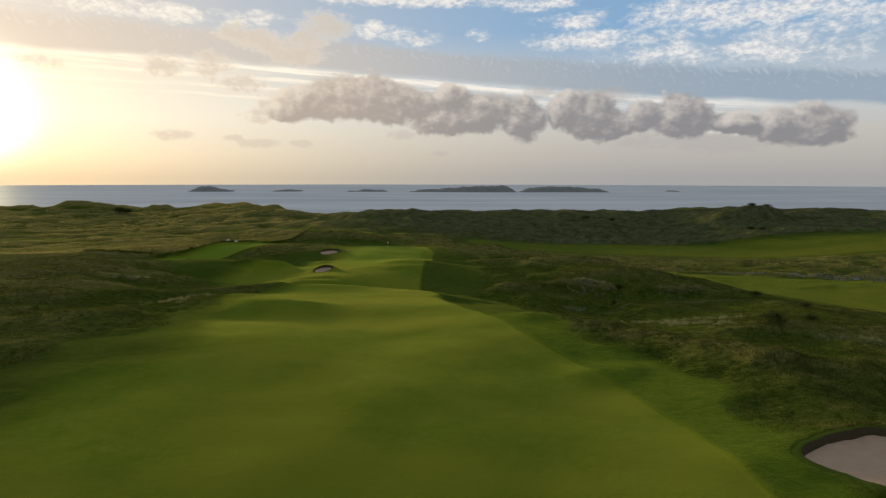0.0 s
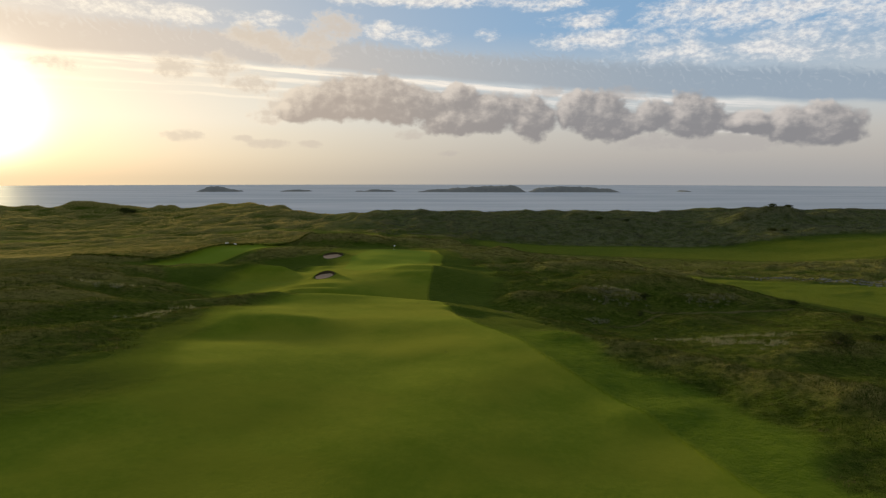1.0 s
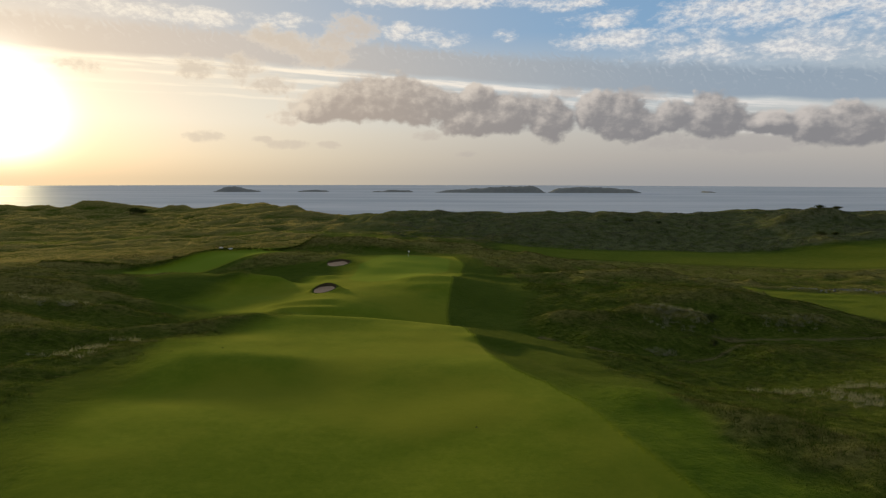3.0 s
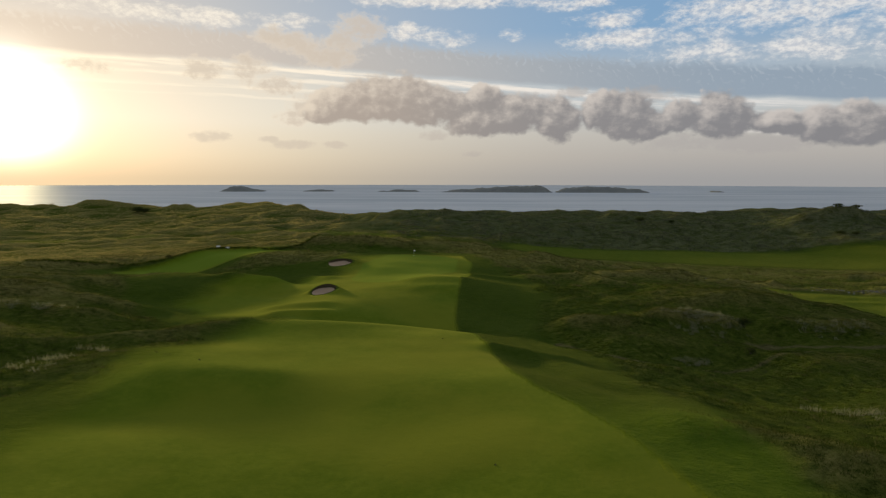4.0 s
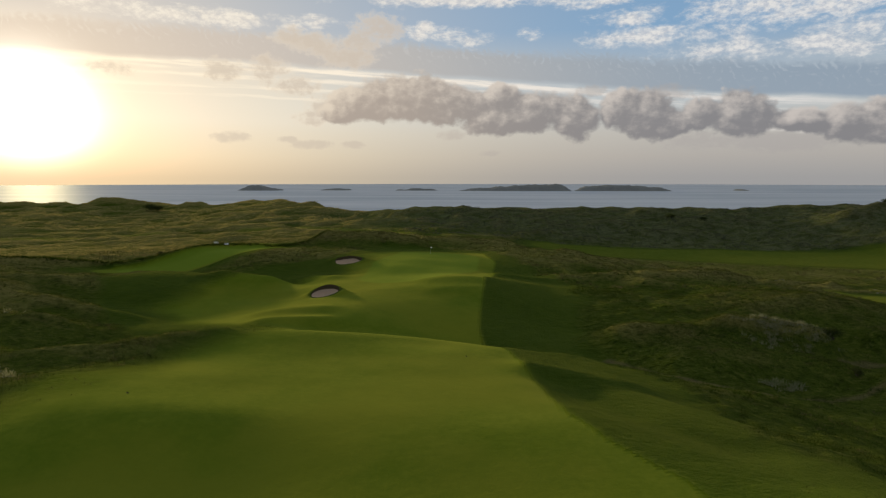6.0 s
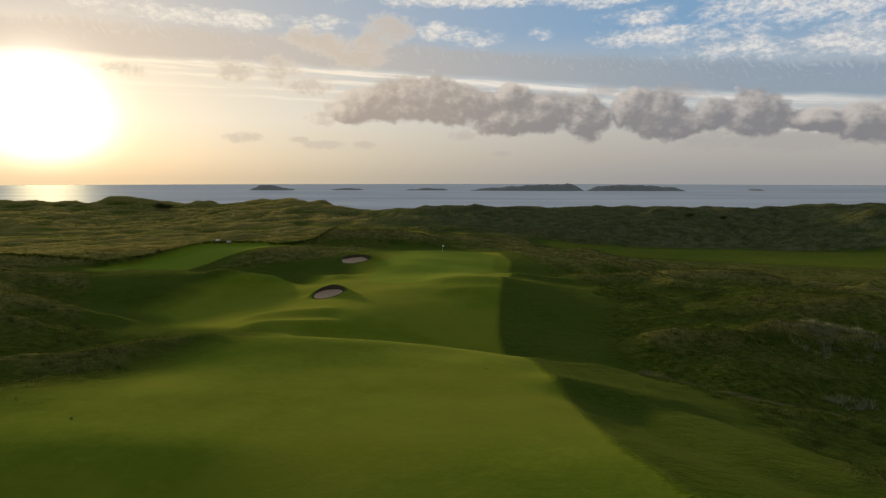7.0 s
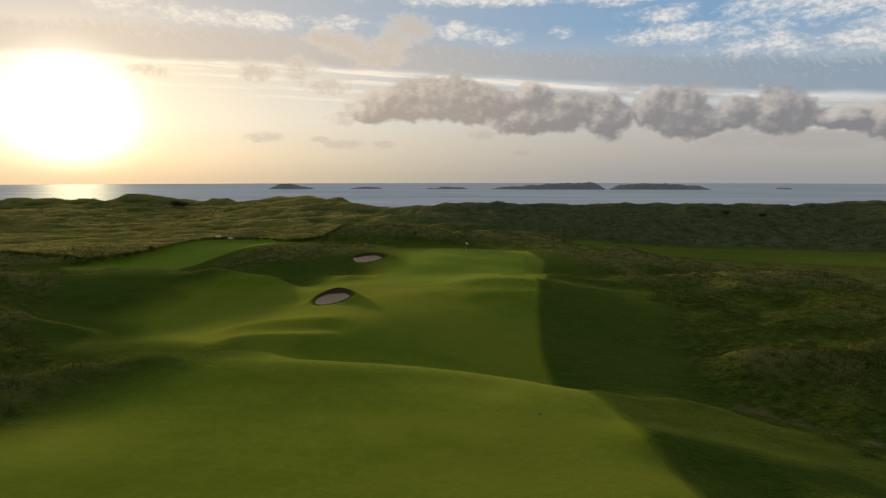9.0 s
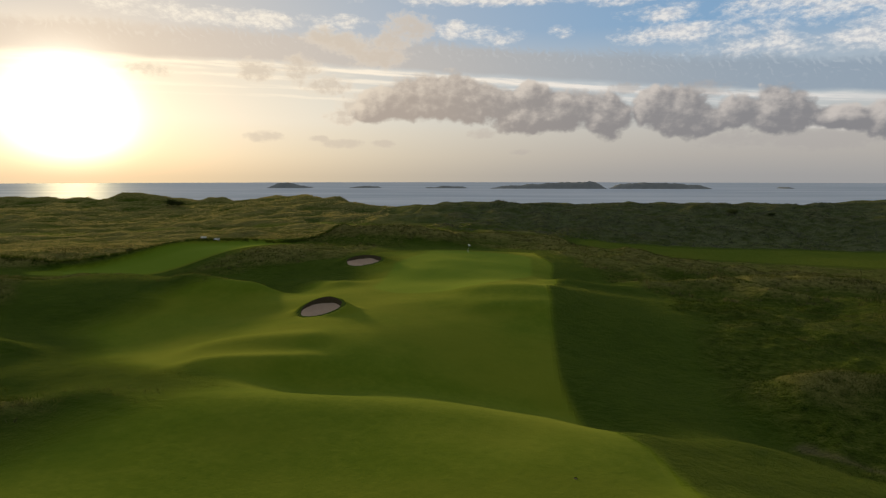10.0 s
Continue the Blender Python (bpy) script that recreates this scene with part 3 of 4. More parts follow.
hill(79, 304, -0.4, 22)
hill(79, 187, -0.2, 13)
hill(-60, 229, -0.2, 13)
hill(50, 288, -0.2, 22)
hill(85, 325, 0.2, 22)
hill(85, 344, 0.4, 22)
hill(44, 320, 0.2, 22)
hill(22, 227, 0.2, 13)
hill(135, 381, -0.6, 22)
hill(37, 222, -0.2, 13)
hill(118, 308, 0.2, 22)
hill(134, 428, -0.4, 22)
hill(124, 285, -0.3, 22)
hill(232, 457, 0.2, 22)
hill(147, 294, 0.3, 22)
hill(140, 328, -0.2, 22)
hill(181, 331, 0.4, 22)

# crest lines that stand out. The home fairway: its brow, soft ribs and the spurs on its right flank
crest(0.55, 6, (-27, 157), (-20, 158), (-10, 158), (-3, 154))
crest(0.3, 2.6, (-38, 152), (-30, 156), (-20, 159), (-10, 159.5), (-4, 156))
crest(-0.9, 6, (-32, 171), (-14, 172), (-2, 168))
crest(-0.9, 3.2, (-30, 166), (-20, 168), (-8, 169), (-1, 165))
crest(-0.7, 4, (-42, 163), (-30, 164))
crest(0.7, 1.9, (-42, 168), (-33, 171))
crest(0.5, 3.4, (-42, 107), (-37, 116), (-28, 119))
crest(-0.4, 5, (-36, 107), (-20, 110))
crest(0.22, 4, (-40, 94), (-33, 97), (-22, 95))
crest(0.3, 4, (-6, 100), (6, 103))
crest(0.6, 2.5, (19, 76), (24, 77))
crest(0.7, 2.2, (-1, 160), (9, 163))
crest(0.65, 2.3, (0, 145), (10, 145))
crest(-1.0, 2.5, (3.5, 141), (5, 133), (9, 126), (14, 121))
crest(0.5, 2.2, (12, 138), (16, 132))
crest(0.6, 2.4, (-46, 178), (-36, 179))
crest(0.45, 3, (-18, 213), (-7, 216))
crest(0.4, 2.6, (-16, 201), (-8, 203))
crest(1, 2.8, (-54, 230), (-46, 224))
crest(-0.5, 4, (-60, 224), (-52, 214))
# the right side: the ridge beside the fairway, the knolls in the valley and the hummocks beyond
crest(1.32, 3, (17, 107), (26, 101), (33, 92), (42, 77))
crest(-0.8, 3, (30, 82), (36, 72))
crest(1.2, 3.1, (48, 98), (62, 107), (80, 100))
crest(-0.8, 4, (42, 112), (60, 122))
crest(2.9, 3.6, (18, 178), (22, 180), (27, 180))
crest(3.4, 3.4, (37, 184), (44, 186), (52, 184))
crest(-2.2, 4, (12, 166), (24, 158), (42, 159))
crest(-1.2, 3.4, (54, 168), (60, 190))
crest(2.6, 3.6, (66, 189), (82, 187))
crest(-0.8, 3.6, (60, 172), (84, 170))
crest(1.4, 3, (-2, 234), (8, 233))
crest(2, 3.8, (14, 240), (30, 246), (36, 234))
crest(2, 4.5, (40, 250), (60, 256))
crest(1.8, 4, (62, 300), (84, 304))
crest(3, 5, (64, 332), (90, 330))
crest(1.6, 3.6, (92, 306), (116, 300))
crest(1.6, 3.6, (124, 322), (150, 330))
crest(2.4, 5, (30, 330), (52, 345))
crest(2, 4, (150, 350), (190, 340))
# the left side: the grassy ridge, the dunes beyond it, the knoll and the turf bank
crest(1.1, 2.4, (-66, 130), (-50, 141), (-46, 149), (-42.5, 153))
crest(-1.4, 4, (-64, 148), (-56, 160))
crest(1, 3, (-60, 97), (-57, 114))
crest(1.8, 4, (-76, 113), (-70, 126))
crest(1.9, 3.6, (-96, 155), (-86, 163), (-75, 160))
crest(-1, 4, (-90, 148), (-74, 148))
crest(1.6, 3, (-84, 176), (-70, 174))
crest(-0.8, 4, (-92, 186), (-76, 190))
crest(1.4, 4, (-112, 192), (-96, 200))
crest(2.4, 3.6, (-68, 214), (-58, 213))
crest(-0.7, 4, (-66, 200), (-54, 198))
crest(1.5, 1.7, (-130, 218), (-106, 227), (-100, 246), (-94, 263), (-82, 284), (-68, 300))
crest(3.8, 4.6, (-66, 299), (-48, 301), (-36, 298))
crest(1.8, 4, (-30, 316), (0, 330))
crest(1.8, 6, (-150, 392), (-112, 426))
crest(2, 7, (-210, 500), (-160, 490))
# the seaward dunes
crest(5, 12, (-640, 786), (-600, 790))
crest(2.6, 9, (-560, 790), (-540, 790))
crest(6.5, 9, (-492, 790), (-470, 788))
crest(5, 9, (-446, 788), (-428, 790))
crest(6.5, 9, (-376, 784), (-362, 784))
crest(3.2, 9, (-255, 790), (-240, 794))
crest(2.6, 8, (-190, 700), (-176, 700))
crest(5, 7, (-82, 559), (-70, 560))
crest(2.2, 6, (-40, 566), (-30, 566))
crest(2, 6, (-14, 556), (-4, 556))
crest(3, 7, (112, 562), (130, 562))
crest(2, 7, (160, 556), (180, 552))
crest(7, 9, (236, 501), (262, 498))
crest(3, 9, (272, 498), (310, 505))


def lane(x, y, *knots, fade=1.0):
    """How far inside a lane that runs along y: knots of y, left x and right x. Above 0 inside; fade softens the left side."""
    ky = [k[0] for k in knots]
    left, right = np.interp(y, ky, [k[1] for k in knots]), np.interp(y, ky, [k[2] for k in knots])
    return np.minimum(np.minimum((x - left) / fade, right - x), np.minimum(y - ky[0], ky[-1] - y))


def home_fairway(x, y):
    return lane(x, y, (-200, -48, 20), (20, -44, 24), (44, -43, 25.5), (58, -42, 25), (68, -41, 23), (75, -40, 21), (88, -40, 16), (98, -41, 12.2), (106, -42, 10), (113, -43, 8), (119, -44, 4), (125, -44, 1.8),
                (138, -42, 0.2), (148, -38, -1), (155, -35, -2.5), (161, -38, -5), (178, -62, -6.5), (204, -74, -7), (214, -60, -6.6), (232, -46, -4.4), (262, -40, -4), (282, -34, -8), fade=12.0)




def mown(x, y):
    """1 on the home fairway, tees and greens, less on the fairways beyond, 0 elsewhere."""
    ragged = wave(x, y, 14, 5) * 0.8
    d = home_fairway(x, y)
    d = np.maximum(d, near_line(x, y, (-101, 220, 5), (-91, 247, 8), (-80, 276, 7)))
    d = np.maximum(d, near_line(x, y, (41, 294, 6), (48, 300, 6)))
    f = near_line(x, y, (30, 436, 12), (130, 426, 28), (240, 400, 30), (420, 380, 30))
    f = np.maximum(f, near_line(x, y, (-430, 430, 22), (-310, 470, 18), (-250, 490, 10)))
    f = np.maximum(f, near_line(x, y, (-180, 484, 5), (-130, 470, 8), (-60, 436, 9)))
    m = near_line(x, y, (82, 292, 5), (106, 277, 11), (138, 250, 25), (190, 222, 44), (290, 200, 62))
    # lower weights dim the far fairways: dune shade is put into their colour
    far = np.maximum(0.38 * smooth(f + ragged, -2, 2), 0.6 * smooth(m + ragged, -1, 1))
    return np.maximum(smooth(d + ragged, -0.5, 0.5), far)


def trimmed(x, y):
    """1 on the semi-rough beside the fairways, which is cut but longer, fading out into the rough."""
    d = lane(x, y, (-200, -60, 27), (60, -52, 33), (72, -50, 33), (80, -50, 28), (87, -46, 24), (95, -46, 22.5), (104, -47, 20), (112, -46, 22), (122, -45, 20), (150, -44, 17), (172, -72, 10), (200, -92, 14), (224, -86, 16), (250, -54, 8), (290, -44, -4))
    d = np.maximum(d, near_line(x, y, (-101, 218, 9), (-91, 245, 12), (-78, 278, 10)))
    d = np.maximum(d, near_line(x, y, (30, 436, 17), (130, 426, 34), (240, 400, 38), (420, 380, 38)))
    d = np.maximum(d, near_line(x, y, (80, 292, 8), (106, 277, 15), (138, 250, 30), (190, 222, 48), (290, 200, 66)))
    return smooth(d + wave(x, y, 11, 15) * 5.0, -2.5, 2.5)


def worn(x, y):
    """1 on the trodden sandy paths at the foot of the knolls."""
    d = near_line(x, y, (13, 168, 0.3), (20, 160, 0.55), (30, 154.5, 0.6), (39, 155.5, 0.6), (50, 160, 0.5), (60, 166, 0.4))
    d = np.maximum(d, near_line(x, y, (52, 176, 0.6), (58, 180, 0.9), (66, 178, 0.9), (76, 175, 0.7), (92, 176, 0.5)))
    return smooth(d + wave(x, y, 3.0, 16) * 0.9, -0.5, 0.4)


def green(x, y):
    d = near_line(x, y, (-28, 222, 10), (-24, 244, 15), (-22, 264, 13))
    d = np.maximum(d, near_line(x, y, (-99, 225, 4), (-91, 247, 7), (-81, 272, 6)))
    d = np.maximum(d, near_line(x, y, (41, 294, 5), (48, 300, 5)))
    return smooth(d, -0.6, 0.6)


# sand bunkers: centre, half length, half width, turn in degrees, side on which the turf wall stands, height of that wall
BUNKERS = {"home": (-39.3, 195.0, 2.8, 2.6, -4, 75, 1.8), "far": (-46.8, 246.0, 3.7, 2.7, 4, 80, 1.2), "near": (40.2, 48.2, 8.6, 5.2, 6, 100, 1.0)}


def rim(spec, a):
    """The outline of a bunker, by angle: a rounded kidney shape."""
    cx, cy, lx, ly, turn, side, wall = spec
    k = 1 + 0.07 * np.cos(2 * a + 0.6) + 0.06 * np.sin(3 * a + 1.0) + (0.05 * np.sin(5 * a) if lx > 5 else 0)
    u, v = lx * k * np.cos(a), ly * k * np.sin(a)
    c, s = math.cos(radians(turn)), math.sin(radians(turn))
    return cx + u * c - v * s, cy + u * s + v * c


def in_bunker(spec, x, y):
    """0 at the middle of a bunker, 1 on its rim, with the angle there."""
    cx, cy, lx, ly, turn, side, wall = spec
    c, s = math.cos(radians(turn)), math.sin(radians(turn))
    u, v = (x - cx) * c + (y - cy) * s, -(x - cx) * s + (y - cy) * c
    a = np.arctan2(v / ly, u / lx)
    k = 1 + 0.07 * np.cos(2 * a + 0.6) + 0.06 * np.sin(3 * a + 1.0) + (0.05 * np.sin(5 * a) if lx > 5 else 0)
    return np.hypot(u / lx, v / ly) / k, a


def banked(x, y):
    """Height of the ground with the banks behind the bunkers, before the sand is dug out."""
    z = land(x, y)
    for spec in BUNKERS.values():
        r, a = in_bunker(spec, x, y)
        wall = spec[6] * (0.5 + 0.5 * np.cos(a + radians(spec[4] - spec[5]))) ** 1.3
        z = z + wall * np.exp(-0.5 * ((r - 1.1) / 0.4) ** 2)
    return z


def height(x, y):
    """Height of the ground above the sea, in metres, with the bunkers dug out."""
    z = banked(x, y)
    for spec in BUNKERS.values():
        r, a = in_bunker(spec, x, y)
        z = np.where(r < 1.0 + 0.22 / min(spec[2], spec[3]), floor_of(spec) - 0.8, z)
    return z


def floor_of(spec):
    """The level of a bunker's sand."""
    if spec not in FLOORS:
        a = np.linspace(0, 2 * math.pi, 40)
        FLOORS[spec] = float(np.min(land(*rim(spec, a)))) - 0.12
    return FLOORS[spec]


FLOORS = {}


def land(x, y):
    """Height of the ground above the sea, in metres, without the bunkers."""
    x, y = np.asarray(x, float), np.asarray(y, float)
    z = np.full(np.shape(x), 14.0)
    for cx, cy, h, rx, ry, turn, sharp in HILLS:
        c, s = math.cos(turn), math.sin(turn)
        u, v = ((x - cx) * c + (y - cy) * s) / rx, (-(x - cx) * s + (y - cy) * c) / ry
        z = z + h * np.exp(-0.5 * (u * u + v * v) ** (sharp / 2))
    for h, w, line in CRESTS:
        best = np.full(np.shape(x), 1e9)
        for (x0, y0), (x1, y1) in zip(line, line[1:]):
            ux, uy = x1 - x0, y1 - y0
            k = np.clip(((x - x0) * ux + (y - y0) * uy) / (ux * ux + uy * uy), 0, 1)
            best = np.minimum(best, (x - x0 - ux * k) ** 2 + (y - y0 - uy * k) ** 2)
        z = z + h * np.exp(-0.5 * best / w ** 2)
    wild = 1 - np.maximum(mown(x, y), 0.8 * trimmed(x, y))
    far = smooth(y, 300, 480)
    z = z + wild * ((0.35 - np.abs(wave(x, y, 25, 1)) * 1.6) * 0.7 + (0.35 - np.abs(wave(x, y, 11, 2)) * 1.6) * 0.45 + wave(x, y, 4.0, 3) * 0.30 + wave(x, y, 1.6, 4) * 0.24)
    humps = smooth(y, 232, 262) * smooth(385 - y, 0, 40) * smooth(x, 2, 24) + 0.35 * smooth(y, 165, 190) * smooth(240 - y, 0, 20) * smooth(x, 14, 26) + 0.4 * smooth(-x, 48, 62) * smooth(230 - y, 0, 40)
    z = z + wild * humps * ((0.3 - np.abs(wave(x, y, 17, 21)) * 1.6) * 2.4 + (0.3 - np.abs(wave(x, y, 8, 22)) * 1.6) * 1.2)
    z = z + wild * far * ((0.35 - np.abs(wave(x, y, 64, 6)) * 1.6) * 4.5 + (0.35 - np.abs(wave(x, y, 26, 7)) * 1.6) * 3.0)
    z = z + (1 - wild) * (wave(x, y, 26, 8) * 0.46 + wave(x, y, 13, 9) * 0.32 + wave(x, y, 6, 14) * 0.06)
    z = 1.5 + 2.0 * np.log1p(np.exp(np.clip((z - 1.5) / 2.0, -20, 40)))
    shore = 690 + smooth(-x, 120, 300) * 190 + wave(x, y, 90, 10) * 40
    z = z - smooth(y, shore - 90, shore + 40) * (z + 3)
    return z


def axis(knots):
    """Grid lines whose spacing changes along the way: knots of position and spacing."""
    out = [knots[0][0]]
    while out[-1] < knots[-1][0]:
        out.append(out[-1] + float(np.interp(out[-1], [k[0] for k in knots], [k[1] for k in knots])))
    return np.array(out)


# how far each spot stands above the ground round about: knolls above 0, hollows below
CX, CY = np.arange(-700, 700, 3.0), np.arange(-60, 900, 3.0)
coarse = height(*np.meshgrid(CX, CY))
wide = coarse
for ax in (0, 1):
    for turn in range(2):
        pad = np.pad(wide, [(4, 4) if k == ax else (0, 0) for k in (0, 1)], mode="edge")
        c = np.cumsum(pad, axis=ax)
        c = np.concatenate([np.zeros_like(np.take(c, [0], axis=ax)), c], axis=ax)
        n9 = wide.shape[ax]
        wide = (np.take(c, np.arange(9, 9 + n9), axis=ax) - np.take(c, np.arange(0, n9), axis=ax)) / 9
RELIEF = coarse - wide


def knoll(x, y):
    u, v = np.clip((x - CX[0]) / 3.0, 0, len(CX) - 1.001), np.clip((y - CY[0]) / 3.0, 0, len(CY) - 1.001)
    i, j = u.astype(int), v.astype(int)
    u, v = u - i, v - j
    return (RELIEF[j, i] * (1 - u) + RELIEF[j, i + 1] * u) * (1 - v) + (RELIEF[j + 1, i] * (1 - u) + RELIEF[j + 1, i + 1] * u) * v


gx = axis([(-1500, 30), (-700, 5), (-300, 2.2), (-110, 0.8), (-60, 0.5), (60, 0.5), (120, 0.9), (300, 2.2), (700, 6), (1400, 30)])
gy = axis([(-500, 25), (-60, 3), (20, 0.7), (60, 0.45), (180, 0.5), (300, 0.8), (600, 2.0), (900, 5)])
GX, GY = np.meshgrid(gx, gy)
GZ = height(GX, GY)


def sheet(name, X, Y, Z):
    ny, nx = X.shape
    me = bpy.data.meshes.new(name)
    me.vertices.add(nx * ny)
    me.vertices.foreach_set("co", np.stack([X, Y, Z], -1).astype(np.float32).ravel())
    i = np.arange(ny * nx).reshape(ny, nx)
    quads = np.stack([i[:-1, :-1], i[:-1, 1:], i[1:, 1:], i[1:, :-1]], -1).reshape(-1, 4)
    me.loops.add(quads.size)
    me.polygons.add(len(quads))
    me.loops.foreach_set("vertex_index", quads.ravel().astype(np.int32))
    me.polygons.foreach_set("loop_start", np.arange(0, quads.size, 4, dtype=np.int32))
    me.polygons.foreach_set("use_smooth", np.ones(len(quads), bool))
    me.update()
    me.validate()
    return me


def channel(me, name, values):
    a = me.attributes.new(name, "FLOAT", "POINT")
    a.data.foreach_set("value", np.asarray(values, np.float32).ravel())


ground_mesh = sheet("ground", GX, GY, GZ)
channel(ground_mesh, "mown", mown(GX, GY))
channel(ground_mesh, "trimmed", trimmed(GX, GY))
channel(ground_mesh, "knoll", knoll(GX, GY))
channel(ground_mesh, "worn", worn(GX, GY))
channel(ground_mesh, "green", green(GX, GY))
# left: sun haze put into the ground colour; hummocks beyond y 215: dry grass
channel(ground_mesh, "dry_hazed", np.maximum(smooth(-GX, 40, 100), 0.8 * smooth(GY, 215, 260) * smooth(460 - GY, 0, 60)) * (1 - np.exp(-((GX + 52) / 30) ** 2 - ((GY - 296) / 14) ** 2)))
# 1 on the near right semi-rough, which keeps its lighter colour without painted shade
channel(ground_mesh, "unshaded", smooth(124 - GY, 0, 24) * smooth(GX, 0, 8))
channel(ground_mesh, "dune", smooth(GY + 0.25 * GX, 420, 500) * smooth(GX, -260, 20))
ground = tagged(new("ground", ground_mesh), "rolling links turf with mown fairways and dune rough", "ground", kind="structure")
ground_mesh.materials.append(turf)


# ---- the sea and its islands ----
bm = bmesh.new()
bmesh.ops.create_circle(bm, cap_ends=True, segments=256, radius=4850.0)
me = bpy.data.meshes.new("water")
bm.to_mesh(me)
bm.free()
me.materials.append(sea_water)
water = tagged(new("water", me), "calm grey-blue evening sea reaching the horizon", "sea", kind="structure")
water.location = (0, 60, 0)


def island(label, x, y, length, depth, top, humps, seed):
    """A low rock skerry: humps of position along it (0 to 1), height share and width share."""
    X, Y = np.meshgrid(np.linspace(-0.5, 0.5, 120), np.linspace(-0.5, 0.5, 24))
    k = sum(h * np.exp(-0.5 * ((X + 0.5 - c) / s) ** 2) for c, h, s in humps)
    rim = smooth(0.5 - np.abs(X), 0.0, 0.14) * smooth(0.5 - np.abs(Y), 0.0, 0.22)
    Z = rim * top * (k + 0.42 * wave(X * length, Y * depth, 34, seed) + 0.26 * wave(X * length, Y * depth, 12, seed + 1)) - 1.5 * (1 - rim)
    me = sheet("island", X * length, Y * depth, Z)
    me.materials.append(rock)
    ob = tagged(new("island", me), label, "island", group="islands off the shore")
    ob.location = (x, y, 0)
    return ob


def isle(label, az0, az1, dist, top, humps, seed):
    a, b2 = radians(az0), radians(az1)
    xa, xb = math.tan(a) * dist, math.tan(b2) * dist
    return island(label, (xa + xb) / 2, dist, xb - xa, 110, top, humps, seed)


isle("low rocky island with one rounded hump", -22.9, -19.0, 2300, 15, [(0.38, 0.9, 0.13), (0.6, 0.5, 0.3)], 31)
isle("flat dark rock islet", -15.8, -13.0, 2350, 7, [(0.5, 0.9, 0.3)], 33)
isle("small broken rock islet", -9.3, -5.0, 2350, 8, [(0.5, 0.9, 0.12), (0.8, 0.45, 0.12), (0.15, 0.3, 0.06)], 35)
isle("long low grassy rock island", -3.7, 7.2, 2300, 17, [(0.75, 0.9, 0.2), (0.4, 0.55, 0.25), (0.95, 0.6, 0.1)], 37)
isle("long flat-topped dark rock island", 6.9, 15.6, 2300, 15, [(0.4, 0.95, 0.2), (0.75, 0.7, 0.2), (0.15, 0.5, 0.15)], 39)
isle("tiny rock awash in the sea", 20.3, 21.2, 2400, 5, [(0.5, 0.9, 0.2)], 41)


# ---- things on the course ----
def thing(name, label, category, m, group=""):
    ob = tagged(new(name), label, category, group)
    ob.matrix_world = m
    return ob


def part(name, bm, material, parent, label=""):
    me = bpy.data.meshes.new(name)
    bm.to_mesh(me)
    bm.free()
    me.materials.append(material)
    ob = new(name, me)
    ob.parent = parent
    return tagged(ob, label) if label else ob


def rings(bm, loops, close=True):
    """Skin between rings of points of equal count."""
    made = [[bm.verts.new(p) for p in loop] for loop in loops]
    for a, b in zip(made, made[1:]):
        for i in range(len(a) if close else len(a) - 1):
            j = (i + 1) % len(a)
            bm.faces.new((a[i], a[j], b[j], b[i])).smooth = True
    return made


def box(bm, x, y, z, sx, sy, sz, bevel=0.0):
    got = bmesh.ops.create_cube(bm, size=1.0, matrix=Matrix.LocRotScale((x, y, z), None, (sx, sy, sz)))
    if bevel:
        edges = list({e for v in got["verts"] for e in v.link_edges})
        bmesh.ops.bevel(bm, geom=edges, offset=bevel, segments=2, affect="EDGES")


def rod(bm, a, b, r0, r1, sides=8):
    a, b = Vector(a), Vector(b)
    turn = (b - a).to_track_quat("Z", "Y").to_matrix().to_4x4()
    bmesh.ops.create_cone(bm, cap_ends=True, segments=sides, radius1=r0, radius2=r1, depth=(b - a).length, matrix=Matrix.Translation((a + b) / 2) @ turn)


